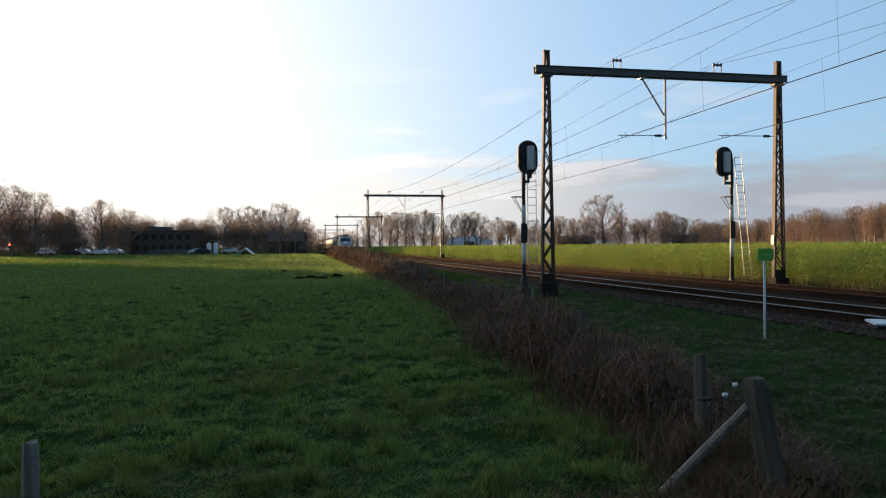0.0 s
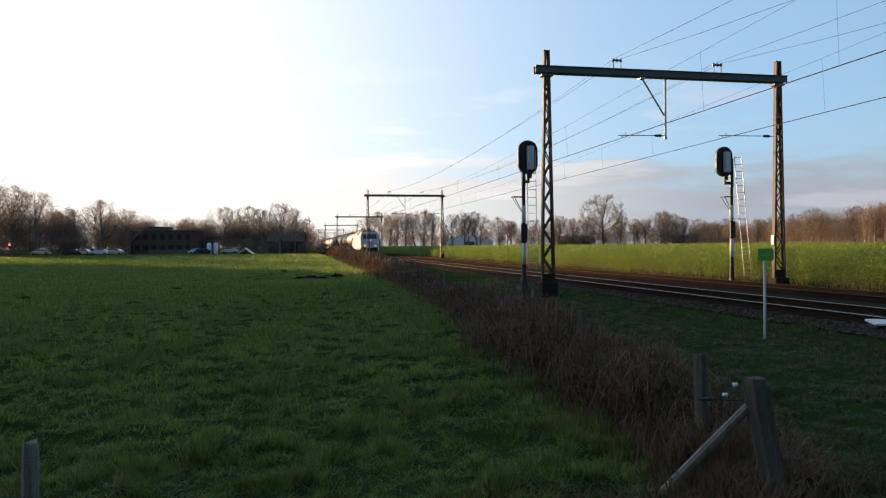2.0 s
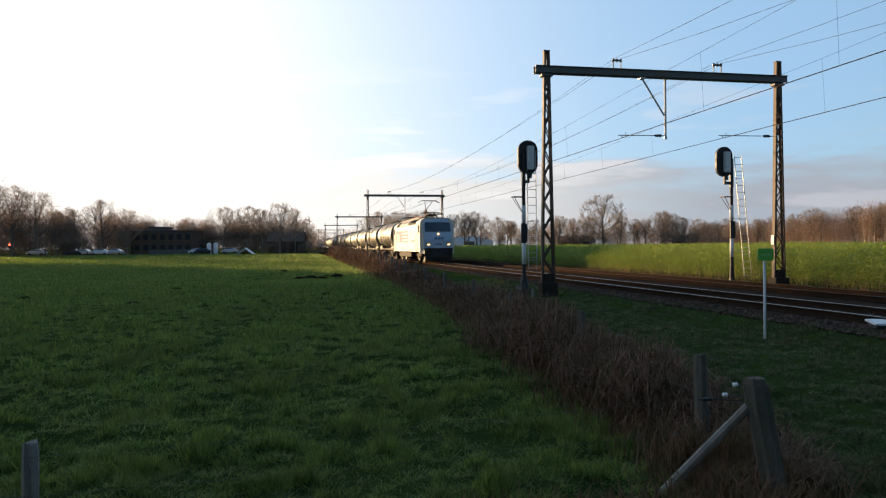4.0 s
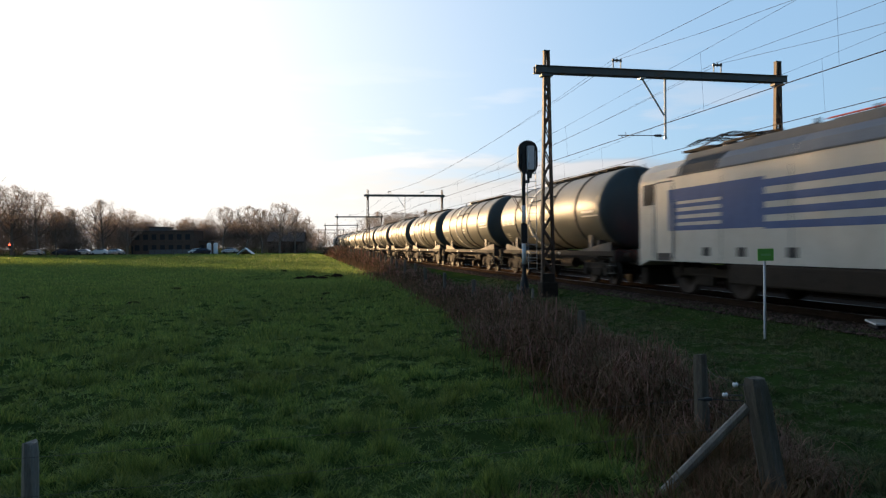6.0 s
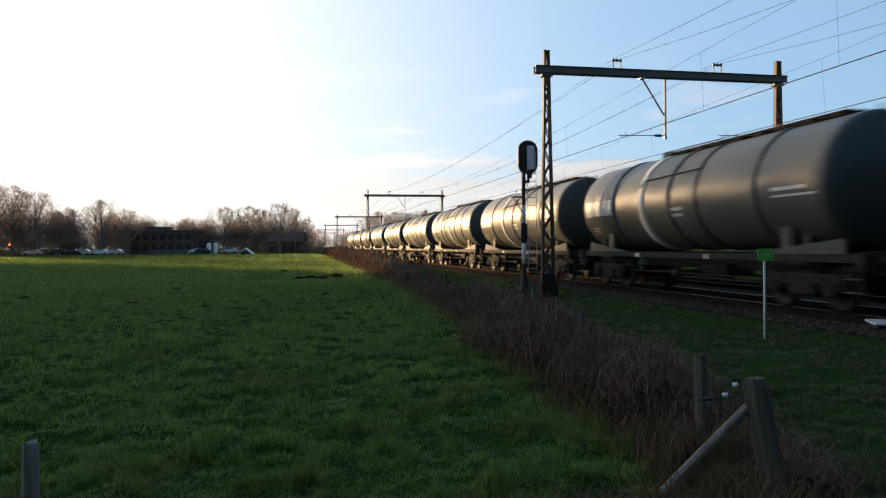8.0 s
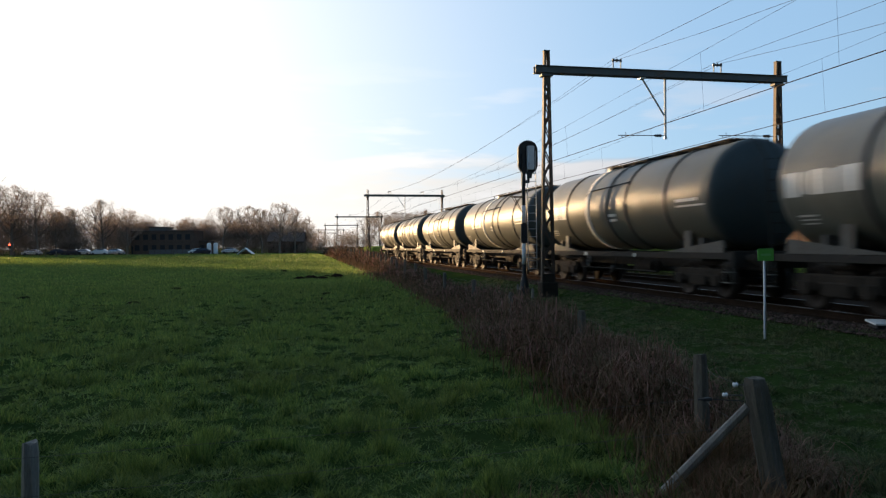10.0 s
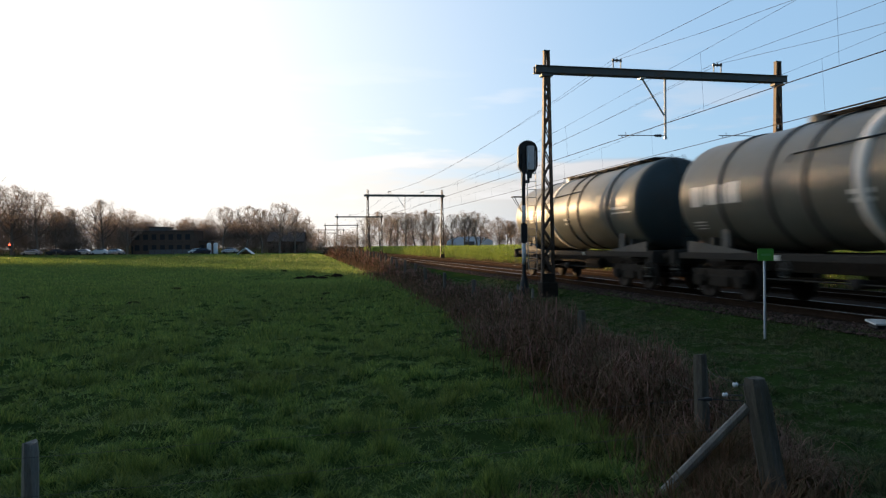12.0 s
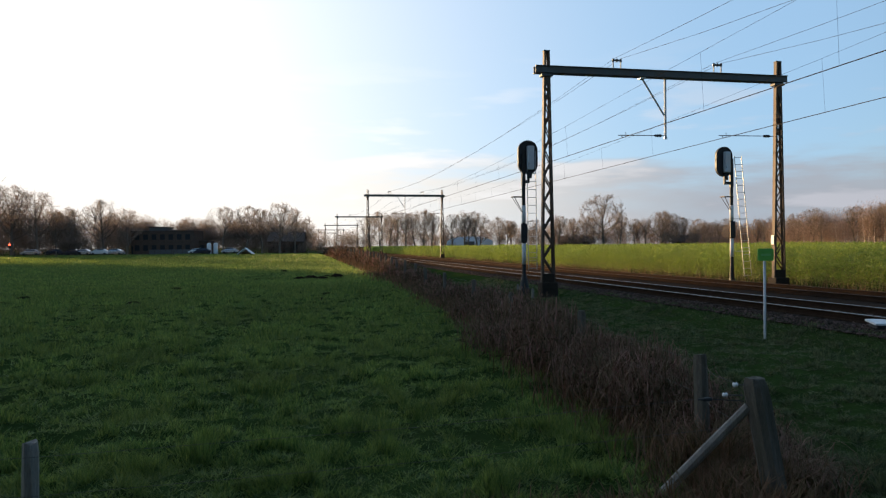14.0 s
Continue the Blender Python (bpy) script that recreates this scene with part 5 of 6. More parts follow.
def build_grass():
    rng = np.random.default_rng(31)
    # pasture, denser towards the camera
    n = 760000
    dist = 4.0 + 34.0 * rng.random(n) ** 1.35
    ang = radians(-21.5) + radians(66.0) * rng.random(n)
    x, y = dist * np.sin(ang), dist * np.cos(ang)
    clump = np.array([0.55 * noise.noise((a * 0.9, b * 0.9, 2.0)) + 0.9 * noise.noise((a * 2.8, b * 2.8, 7.0)) + 0.8 * noise.noise((a * 6.1, b * 6.1, 3.0)) for a, b in zip(x, y)])
    keep = (x < 10.35 - 0.25 * rng.random(n)) & (rng.random(n) < np.where(x > fence_x(y) + 0.35, 0.85, 0.72) + 1.0 * clump)
    x, y, dist, clump = x[keep], y[keep], dist[keep], clump[keep]
    verge = smooth(4.2, 5.5, x)
    h = (0.018 + 0.038 * rng.random(len(x)) + 0.150 * np.clip(clump, 0, 1)) * (1 - 0.45 * verge) * (1 + dist / 60)
    z = ground_z(x, y) - 0.015
    hump = np.array([hump_at(a, b) for a, b in zip(x, y)])
    z = z + hump
    v = slivers(x, y, z, rng.normal(0, 0.06, len(x)), rng.normal(0, 0.06, len(x)), h, 0.0028 + 0.00062 * dist, rng)
    beyond = np.repeat(x > fence_x(y) + 0.35, 3)
    vv = v[beyond]
    single("verge_grass", from_arrays("verge_grass", vv, np.arange(len(vv)).reshape(-1, 3), M_VERGE), M_VERGE, "short dull winter grass on the railway verge", "grass", kind="stuff")
    v = v[~beyond]
    # coarser tufts over the far pasture
    m = 320000
    yf = 36 + 150 * rng.random(m) ** 1.5
    xf = -0.40 * yf - 6 + (0.40 * yf + 6 + 5.5) * rng.random(m)
    cl = np.array([noise.noise((a * 0.25, b * 0.25, 4.0)) for a, b in zip(xf, yf)])
    hf = (0.07 + 0.12 * rng.random(m) ** 1.5) * (1 + 0.6 * cl)
    vf = slivers(xf, yf, ground_z(xf, yf) - 0.02, rng.normal(0, 0.05, m), rng.normal(0, 0.05, m), hf, 0.012 + 0.0011 * yf, rng)
    v = np.concatenate([v, vf])
    single("pasture_grass", from_arrays("pasture_grass", v, np.arange(len(v)).reshape(-1, 3), M_GRASS), M_GRASS, "short tufted green pasture grass", "grass", kind="stuff")


def fence_x(y):
    """The fence and its brambles run nearly along the railway."""
    return np.interp(y, [4.0, 10.0, 20.0, 30.0, 70.0, 200.0], [3.4, 4.2, 5.1, 5.6, 7.2, 8.2])


def bramble_height(y):
    return np.interp(y, [4.5, 6.0, 8.0, 12.0, 20.0, 30.0, 38.0, 62.0, 100.0, 160.0], [0.30, 0.44, 0.74, 0.86, 0.58, 0.46, 0.62, 0.95, 1.20, 1.35])


def build_brambles():
    rng = np.random.default_rng(33)

    def spread_along(n, power, tight):
        y = 5.2 + 165 * rng.random(n) ** power
        width = np.interp(y, [5, 8, 10.5, 13, 18, 40, 160], [0.20, 0.28, 0.42, 0.48, 0.38, 0.38, 0.66]) * tight
        middle = fence_x(y) + np.interp(y, [5, 8, 10, 13, 18, 60], [0.22, 0.12, -0.10, -0.18, 0.30, 0.38])
        sway = np.array([0.42 * noise.noise((0.0, b * 0.42, 6.0)) for b in y])
        width = width * (1 + 1.1 * np.array([noise.noise((4.0, b * 0.5, 1.0)) for b in y]))
        x = middle + sway + rng.normal(0, 1, n).clip(-1.9, 1.9) * width
        lump = np.array([noise.noise((a * 0.9, b * 0.55, 3.0)) + 0.5 * noise.noise((a * 2.3, b * 1.9, 8.0)) for a, b in zip(x, y)])
        side = np.abs(x - middle) / np.maximum(width, 0.01)
        top = bramble_height(y) * (1 + 0.75 * lump) * (1 - 0.22 * np.minimum(side, 1.9))
        return x, y, ground_z(x, y), np.maximum(top, 0.12)

    # arching, wandering stems: flat ribbons of seven points
    n = 27000
    x, y, z, top = spread_along(n, 2.3, 1.0)
    az = rng.random(n) * 2 * math.pi
    stalk = rng.random(n) < np.interp(y, [8, 25, 45], [0.22, 0.45, 0.60])
    reach = (0.2 + 0.8 * rng.random(n)) * (0.55 + 0.4 * top) * np.where(stalk, 0.30, 1.0)
    top = np.where(stalk, top * 1.18, top)
    start = rng.random(n) ** 1.5 * 0.6
    w = (0.0016 + 0.00032 * y) * (0.6 + 1.1 * rng.random(n) ** 2)
    px, py, turn = x.copy(), y.copy(), rng.normal(0, 0.55, n)
    rows, droop = [], np.where(stalk, 0.15 + 0.3 * rng.random(n), 0.2 + 0.9 * rng.random(n))
    for i in range(7):
        t = i / 6
        height = top * (start + (1 - start) * np.sin(math.pi * np.minimum(0.92, t * (0.55 + 0.5 * droop))))
        p = np.stack([px, py, z + height + rng.normal(0, 0.02, n) - (0.05 if i == 0 else 0)], -1)
        s = np.stack([np.cos(az + 1.57), np.sin(az + 1.57), np.zeros(n)], -1) * (w * (1 - 0.11 * i))[:, None]
        rows += [p - s, p + s]
        az = az + turn * 0.5 + rng.normal(0, 0.35, n)
        px, py = px + np.cos(az) * reach / 6, py + np.sin(az) * reach / 6
    v = np.stack(rows, 1)
    f = np.array([(2 * i, 2 * i + 1, 2 * i + 3, 2 * i + 2) for i in range(6)])
    faces = (f[None] + 14 * np.arange(n)[:, None, None]).reshape(-1, 4)
    single("bramble_hedge", from_arrays("bramble_hedge", v.reshape(-1, 3), faces, M_BRAMBLE), M_BRAMBLE, "tangled dead brambles and weeds along the fence", "brambles", kind="stuff")
    # withered leaves hanging all through the tangle
    n = 70000
    x, y, z, top = spread_along(n, 2.2, 0.92)
    zz = z + top * 0.95 * rng.random(n) ** 0.8
    size = (0.010 + 0.0012 * y) * (0.6 + rng.random(n))
    c = np.stack([x, y, zz], -1)
    d1, d2 = rng.normal(0, 1, (n, 3)), rng.normal(0, 1, (n, 3))
    d1 /= np.linalg.norm(d1, axis=1)[:, None]
    d2 = np.cross(d1, d2)
    d2 /= np.linalg.norm(d2, axis=1)[:, None]
    d1, d2 = d1 * (size * 1.7)[:, None], d2 * (size * 0.6)[:, None]
    v = np.stack([c - d1, c + d2, c + d1, c - d2], 1).reshape(-1, 3)
    single("withered_leaves", from_arrays("withered_leaves", v, np.arange(len(v)).reshape(-1, 4), M_LITTER), M_LITTER, "withered brown leaves caught in the brambles", "leaves", kind="stuff")
    # dead grass in and beside them, bent over
    n, m = 44000, 5500
    y = 5.0 + 150 * rng.random(n) ** 2.4
    x = fence_x(y) - 0.05 + rng.normal(0, 0.40, n) * np.where(y < 7.0, 0.7, np.where(y < 40, 1, 1.6))
    # a thicker fringe before the strut and round the corner post's foot
    x = np.concatenate([x, 0.4 + 2.6 * rng.random(2600) ** 0.6, rng.normal(3.12, 0.26, 2000), rng.normal(3.42, 0.16, 900)])
    y = np.concatenate([y, 4.45 + 0.75 * rng.random(2600) ** 1.8, 4.15 + 0.75 * rng.random(2000), 5.3 + 0.5 * rng.random(900)])
    n += m
    z = ground_z(x, y) - 0.02
    h = (0.12 + 0.34 * rng.random(n) ** 1.5) * np.where(y < 7.5, 0.75, 1.0)
    h[-m:-2900] *= 0.7
    h[-2900:-900] *= 1.25
    h[-900:] *= 1.7
    az = rng.random(n) * 2 * math.pi
    bend = h * (0.25 + 0.7 * rng.random(n))
    w = 0.0026 + 0.0005 * y
    s = np.stack([np.cos(az + 1.57) * w, np.sin(az + 1.57) * w, np.zeros(n)], -1)
    foot = np.stack([x, y, z], -1)
    knee = foot + np.stack([np.cos(az) * bend * 0.3, np.sin(az) * bend * 0.3, h * 0.65], -1)
    tip = foot + np.stack([np.cos(az) * bend, np.sin(az) * bend, h], -1)
    v = np.stack([foot - s, foot + s, knee + s * 0.8, knee - s * 0.8, tip + s * 0.15, tip - s * 0.15], 1).reshape(-1, 3)
    faces = (np.array([(0, 1, 2, 3), (3, 2, 4, 5)])[None] + 6 * np.arange(n)[:, None, None]).reshape(-1, 4)
    single("dead_grass", from_arrays("dead_grass", v, faces, M_DRY), M_DRY, "straw-coloured dead grass at the fence foot", "dead grass", kind="stuff")


def build_crop():
    rng = np.random.default_rng(35)
    zones = ((19.1, 22.5, 16, 62, 10500, 0.58), (22.5, 70, 10, 90, 5200, 1.15), (18.9, 24, 62, 215, 6500, 1.35), (24, 120, 70, 215, 6000, 1.8))
    xs, ys, sc = [], [], []
    for x0, x1, y0, y1, n, s in zones:
        xs.append(x0 + (x1 - x0) * rng.random(n))
        ys.append(y0 + (y1 - y0) * rng.random(n))
        sc.append(np.full(n, s))
    x, y, s = np.concatenate(xs), np.concatenate(ys), np.concatenate(sc)
    n = len(x)
    z = ground_z(x, y)
    edge = smooth(19.0, 20.4, x)
    patch = np.array([noise.noise((a * 0.25, b * 0.12, 9.0)) for a, b in zip(x, y)])
    h = (1.12 + 0.45 * edge + 0.14 * patch) * (0.86 + 0.2 * rng.random(n)) - 0.03
    lean = rng.normal(0, 0.10, (n, 2))
    st = slivers(x, y, z, lean[:, 0], lean[:, 1], h, 0.006 * s, rng)
    single("crop_stems", from_arrays("crop_stems", st, np.arange(len(st)).reshape(-1, 3), M_STRAW), M_STRAW, "pale stems of a tall green-manure crop", "crop", kind="stuff")
    per = 22
    ci = np.repeat(np.arange(n), per)
    t = rng.random(n * per) ** 0.75
    t = 0.12 + 0.88 * t
    az = rng.random(n * per) * 2 * math.pi
    r = 0.02 + 0.10 * rng.random(n * per)
    px = x[ci] + lean[ci, 0] * t + np.cos(az) * r
    py = y[ci] + lean[ci, 1] * t + np.sin(az) * r
    pz = z[ci] + h[ci] * t
    ln = (0.10 + 0.16 * rng.random(n * per)) * s[ci] * (1.2 - 0.5 * t)
    d = np.stack([np.cos(az) * 0.75, np.sin(az) * 0.75, 0.7 * rng.random(n * per) + 0.1], -1)
    sd = np.stack([-np.sin(az), np.cos(az), 0.5 * rng.normal(0, 1, n * per)], -1) * (0.022 * s[ci] * (0.6 + 0.8 * rng.random(n * per)))[:, None]
    p = np.stack([px, py, pz], -1)
    v = np.stack([p, p + d * (ln * 0.5)[:, None] + sd, p + d * ln[:, None], p + d * (ln * 0.5)[:, None] - sd], 1).reshape(-1, 3)
    single("crop_leaves", from_arrays("crop_leaves", v, np.arange(len(v)).reshape(-1, 4), M_CROP), M_CROP, "tall yellow-green mustard crop beside the railway", "crop", kind="stuff")
    # rough dead weeds on the railway's far shoulder
    m = 9000
    y = 14 + 180 * rng.random(m) ** 1.8
    x = 18.5 + 0.7 * rng.random(m)
    v = slivers(x, y, ground_z(x, y) - 0.05, rng.normal(0, 0.1, m), rng.normal(0, 0.1, m), 0.15 + 0.45 * rng.random(m) ** 2, 0.006 + 0.0004 * y, rng)
    single("verge_weeds", from_arrays("verge_weeds", v, np.arange(len(v)).reshape(-1, 3), M_DRY), M_DRY, "brown dead weeds on the railway shoulder", "weeds", kind="stuff")


build_grass()
build_brambles()
build_crop()


def build_molehill(x, y, w, h, seed):
    rnd = random.Random(seed)
    s = Shape(True)
    rings, n = ((1.0, -0.05), (0.85, 0.25), (0.6, 0.7), (0.3, 0.95)), 14
    vs, fs = [], []
    for r, z in rings:
        for k in range(n):
            a = 2 * math.pi * k / n
            q = r * w * rnd.uniform(0.88, 1.12)
            vs.append((q * math.cos(a), q * math.sin(a), h * z * rnd.uniform(0.9, 1.1)))
    vs.append((0, 0, h))
    for i in range(3):
        for k in range(n):
            fs.append((i * n + k, i * n + (k + 1) % n, i * n + n + (k + 1) % n, i * n + n + k))
    fs += [(3 * n + k, 3 * n + (k + 1) % n, 4 * n) for k in range(n)]
    s.add(vs, fs)
    single("molehill", s, M_SOIL, "dark fresh molehill in the pasture", "molehill", "molehills in the pasture", at=pose(x, y, float(ground_z(x, y)) - 0.02))


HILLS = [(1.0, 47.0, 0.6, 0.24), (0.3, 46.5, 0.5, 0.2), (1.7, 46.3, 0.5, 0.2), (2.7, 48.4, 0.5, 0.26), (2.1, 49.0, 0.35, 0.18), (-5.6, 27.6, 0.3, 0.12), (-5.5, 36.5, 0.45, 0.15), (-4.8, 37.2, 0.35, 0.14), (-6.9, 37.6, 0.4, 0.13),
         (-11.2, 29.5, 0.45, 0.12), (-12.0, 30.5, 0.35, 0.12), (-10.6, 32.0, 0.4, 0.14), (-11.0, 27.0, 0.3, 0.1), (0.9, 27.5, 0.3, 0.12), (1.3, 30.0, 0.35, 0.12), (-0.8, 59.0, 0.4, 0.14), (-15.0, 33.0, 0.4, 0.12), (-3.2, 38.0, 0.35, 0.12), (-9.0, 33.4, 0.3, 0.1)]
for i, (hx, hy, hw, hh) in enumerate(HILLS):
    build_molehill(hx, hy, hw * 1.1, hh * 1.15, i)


# ---- fence ----
def wooden_post(x, y, low, top, w, label, seed, lean=(0.0, 0.0), group="fence posts", wood=M_FENCE):
    """A squared, split and weathered post."""
    rnd = random.Random(seed)
    s = Shape()
    n, vs, fs = 8, [], []
    levels = (0.0, 0.35, 0.7, 0.94, 1.0)
    for li, t in enumerate(levels):
        for k in range(n):
            a = 2 * math.pi * (k + 0.5) / n
            r = w * 0.5 * (1.12 if k % 2 else 1.0) * rnd.uniform(0.92, 1.06) * (0.86 if li == 4 else 1.0)
            vs.append((x + lean[0] * t + r * math.cos(a), y + lean[1] * t + r * math.sin(a), low + (top - low) * t + (rnd.uniform(-0.012, 0.012) if li > 3 else 0)))
    for i in range(len(levels) - 1):
        for k in range(n):
            fs.append((i * n + k, i * n + (k + 1) % n, i * n + n + (k + 1) % n, i * n + n + k))
    fs.append(tuple(range(4 * n, 5 * n)))
    s.add(vs, fs)
    return single("fence_post", s, wood, label, "fence post", group)


POSTS = [(3.62, 6.0, 0.43, 0.115), (4.27, 10.45, 0.43, 0.11), (4.47, 14.87, 0.44, 0.12), (5.2, 20.9, 0.43, 0.13), (5.46, 26.57, 0.43, 0.12)]
for i, (px, py, pt, pw) in enumerate(POSTS):
    wooden_post(px, py, -0.9, pt, pw, "weathered grey wooden fence post in brambles", 50 + i, ((i % 3 - 1) * 0.03, 0.02))
for i in range(34):
    py = 31.5 + 4.3 * i
    top_ = float(np.interp(py, [26, 38, 62, 100, 150], [0.45, 0.62, 0.90, 1.20, 1.34])) + 0.05 * (i * 7 % 3 - 1)
    wooden_post(float(fence_x(py)), py, -0.9, top_, 0.15, "weathered grey wooden fence post in brambles", 70 + i, ((i * 5 % 3 - 1) * 0.06, 0.0))
wooden_post(-1.61, 4.93, -0.9, 0.24, 0.098, "weathered split grey fence post in the grass", 99, wood=M_GREYWOOD)
for i, (px, py) in enumerate(((-46.0, 150.0), (-44.4, 151.0), (-52.0, 152.0), (-24.5, 160.0))):
    wooden_post(px, py, -0.6, 1.0, 0.22, "small dark post at the pasture's far edge", 120 + i)

corner = thing("corner_post", pose(3.3, 4.8, 0), "thick weathered corner post with a diagonal strut", "fence post")
cp = Shape()
rnd_ = random.Random(5)
vs_, fs_ = [], []
for li, (zz, rr) in enumerate(((-0.75, 0.092), (-0.2, 0.090), (0.30, 0.088), (0.395, 0.086), (0.435, 0.070))):
    for k in range(12):
        a_ = 2 * math.pi * (k + 0.5) / 12 + 0.55
        r_ = rr * rnd_.uniform(0.96, 1.04) * (1.0, 1.0, 0.80)[k % 3]
        vs_.append((r_ * math.cos(a_) + 0.16 * (0.44 - zz), r_ * math.sin(a_) - 0.06 * (0.44 - zz), zz + (rnd_.uniform(-0.018, 0.018) if li > 2 else 0)))
for i in range(4):
    for k in range(12):
        fs_.append((i * 12 + k, i * 12 + (k + 1) % 12, i * 12 + 12 + (k + 1) % 12, i * 12 + 12 + k))
fs_.append(tuple(range(48, 60)))
cp.add(vs_, fs_)
part("post", cp, M_FENCE, corner)
part("strut", Shape().tube([(-0.035, 0.02, 0.235), (-0.24, 0.24, -0.12), (-0.50, 0.50, -0.56)], [0.034, 0.040, 0.043], 8), M_GREYWOOD, corner, "grey diagonal wooden strut")
for px, py, pz in ((-0.13, 0.04, 0.395), (-0.175, 0.10, 0.31)):
    iw = Shape(True).lathe([(-0.020, 0.005), (-0.014, 0.018), (0.0, 0.014), (0.014, 0.018), (0.020, 0.005)], 12, (px, py, pz), "x")
    part("insulator", iw, M_CERAMIC, corner, "white ceramic fence insulator")
    part("insulator_hook", Shape().tube([(-0.06, py * 0.5, pz), (px, py, pz)], 0.005, 5), M_FENCEWIRE, corner)
part("bracket", Shape().box(-0.285, -0.21, 0.20, 0.23, 0.245, 0.27, 0.008).tube([(-0.33, 0.215, 0.262), (-0.285, 0.215, 0.258)], 0.008, 6).tube([(-0.21, 0.215, 0.258), (-0.05, 0.05, 0.27)], 0.004, 5), M_BLACK, corner, "dark wire tensioner")

fw = thing("fence_wire", Matrix.Identity(4), "thin slack fence wires along the brambles", "fence wire")
for dz in (0.0, -0.28):
    pts = [(3.2, 4.85, 0.40 + dz)]
    for px, py, pt, pw in POSTS:
        q = Vector(pts[-1])
        e = Vector((px - 0.07, py, pt - 0.06 + dz))
        m_ = q.lerp(e, 0.5) - Vector((0, 0, 0.035))
        pts += [tuple(m_), tuple(e)]
    part("strand", Shape().tube(pts, 0.0016, 4), M_FENCEWIRE, fw)
for z0, z1 in ((0.33, 0.16), (0.10, -0.08)):
    part("strand", Shape().tube([(3.2, 4.8, z0), (0.9, 4.86, (z0 + z1) / 2 - 0.03), (-1.6, 4.88, z1), (-4.5, 4.98, z1 - 0.02)], 0.0014, 4), M_FENCEWIRE, fw)

# ---- small things by the track ----
sg = thing("marker_sign", pose(9.04, 12.8, 0), "small green marker sign on a thin grey pole", "sign")
part("pole", Shape(True).lathe([(-0.8, 0.024), (1.29, 0.024), (1.30, 0.0)], 12, (0, 0, 0), "z"), M_GALV, sg)
pl = part("plate", Shape().box(-0.175, 0.175, -0.045, -0.027, 1.09, 1.33, 0.006), M_GREENSIGN, sg, "green sign plate")
part("text_bar", Shape().box(-0.11, 0.11, -0.049, -0.045, 1.19, 1.23), material("dark_green_print", (0.22, 0.52, 0.16), 0.5, var=0.05, bump=0), pl)
part("clamp", Shape().box(-0.05, 0.05, -0.03, 0.03, 1.17, 1.24, 0.005), M_GALV, sg)

bx = thing("track_box", pose(11.02, 11.78, -0.30, rz=-20), "dark trackside box with a white sloping lid", "equipment box")
part("case", Shape().box(-0.36, 0.36, -0.2, 0.2, -0.1, 0.19, 0.02), M_BLACK, bx)
part("lid", Shape().add([(-0.40, -0.25, 0.19), (0.40, -0.25, 0.19), (0.40, 0.24, 0.23), (-0.40, 0.24, 0.23), (-0.40, -0.25, 0.225), (0.40, -0.25, 0.225), (0.40, 0.24, 0.265), (-0.40, 0.24, 0.265)], [(3, 2, 1, 0), (4, 5, 6, 7), (0, 1, 5, 4), (1, 2, 6, 5), (2, 3, 7, 6), (3, 0, 4, 7)]), M_WHITE, bx, "white sloping lid")
part("cable_stub", Shape(True).lathe([(-0.1, 0.05), (0.12, 0.05), (0.13, 0.0)], 10, (-0.44, -0.1, 0), "z"), M_CONCRETE, bx)
for mx, my in ((8.7, 27.9), (8.35, 25.0)):
    single("marker_peg", Shape().box(-0.04, 0.04, -0.04, 0.04, -0.7, -0.12, 0.015), M_CONCRETE, "short pale concrete peg beside the track", "marker post", "pegs", at=pose(mx, my, 0))

# ---- buildings beyond the pasture ----
M_BRICK = material("dark_brown_brick", (0.105, 0.076, 0.060), 0.85, var=0.25, scale=1.5, fine=14, bump=0.2, spec=0.04)
M_PALEWALL = material("pale_grey_render", (0.11, 0.107, 0.105), 0.8, var=0.12, scale=1, fine=10, bump=0.05)
M_FARGLASS = material("dull_window_glass", (0.02, 0.022, 0.025), 0.35, var=0.2, bump=0, spec=0.3)
M_TILE = material("dark_roof_tiles", (0.100, 0.078, 0.066), 0.85, var=0.25, scale=2, fine=14, bump=0.2, spec=0.04)
M_BARN = material("pale_blue_sheet_roof", (0.80, 0.85, 0.92), 0.45, 0.0, var=0.08, scale=0.8, fine=8, bump=0.05)


def windows(parent, wall_y, rows, x0, x1, count, w, h, x_face=None):
    """Framed windows set into the face of a wall at local y = wall_y."""
    for z in rows:
        for k in range(count):
            cx = x0 + (x1 - x0) * (k + 0.5) / count
            fr = part("window", Shape().box(cx - w / 2 - 0.06, cx + w / 2 + 0.06, wall_y - 0.04, wall_y + 0.02, z - 0.06, z + h + 0.06), M_BRICK, parent)
            part("pane", Shape().box(cx - w / 2, cx + w / 2, wall_y - 0.055, wall_y - 0.04, z, z + h), M_FARGLASS, fr)


def flat_building(x, y, rz, w, d, h, label, wall):
    b = thing("flat_roofed_building", pose(x, y, float(ground_z(x, y)), rz=rz), label, "building")
    wl_ = part("wall", Shape().box(-w / 2, w / 2, 0, d, -0.3, h), wall, b)
    part("roof", Shape().box(-w / 2 - 0.2, w / 2 + 0.2, -0.2, d + 0.2, h, h + 0.28, 0.04), M_TILE, b)
    windows(wl_, 0, (0.9, 3.7) if h > 5 else (0.9,), -w / 2 + 0.5, w / 2 - 0.5, max(2, int(w / 2.2)), 1.2, 1.4)
    part("door", Shape().box(-w / 2 + 0.15, -w / 2 + 0.5, -0.05, 0.0, 0, 2.1), M_BLACK, wl_)
    return b


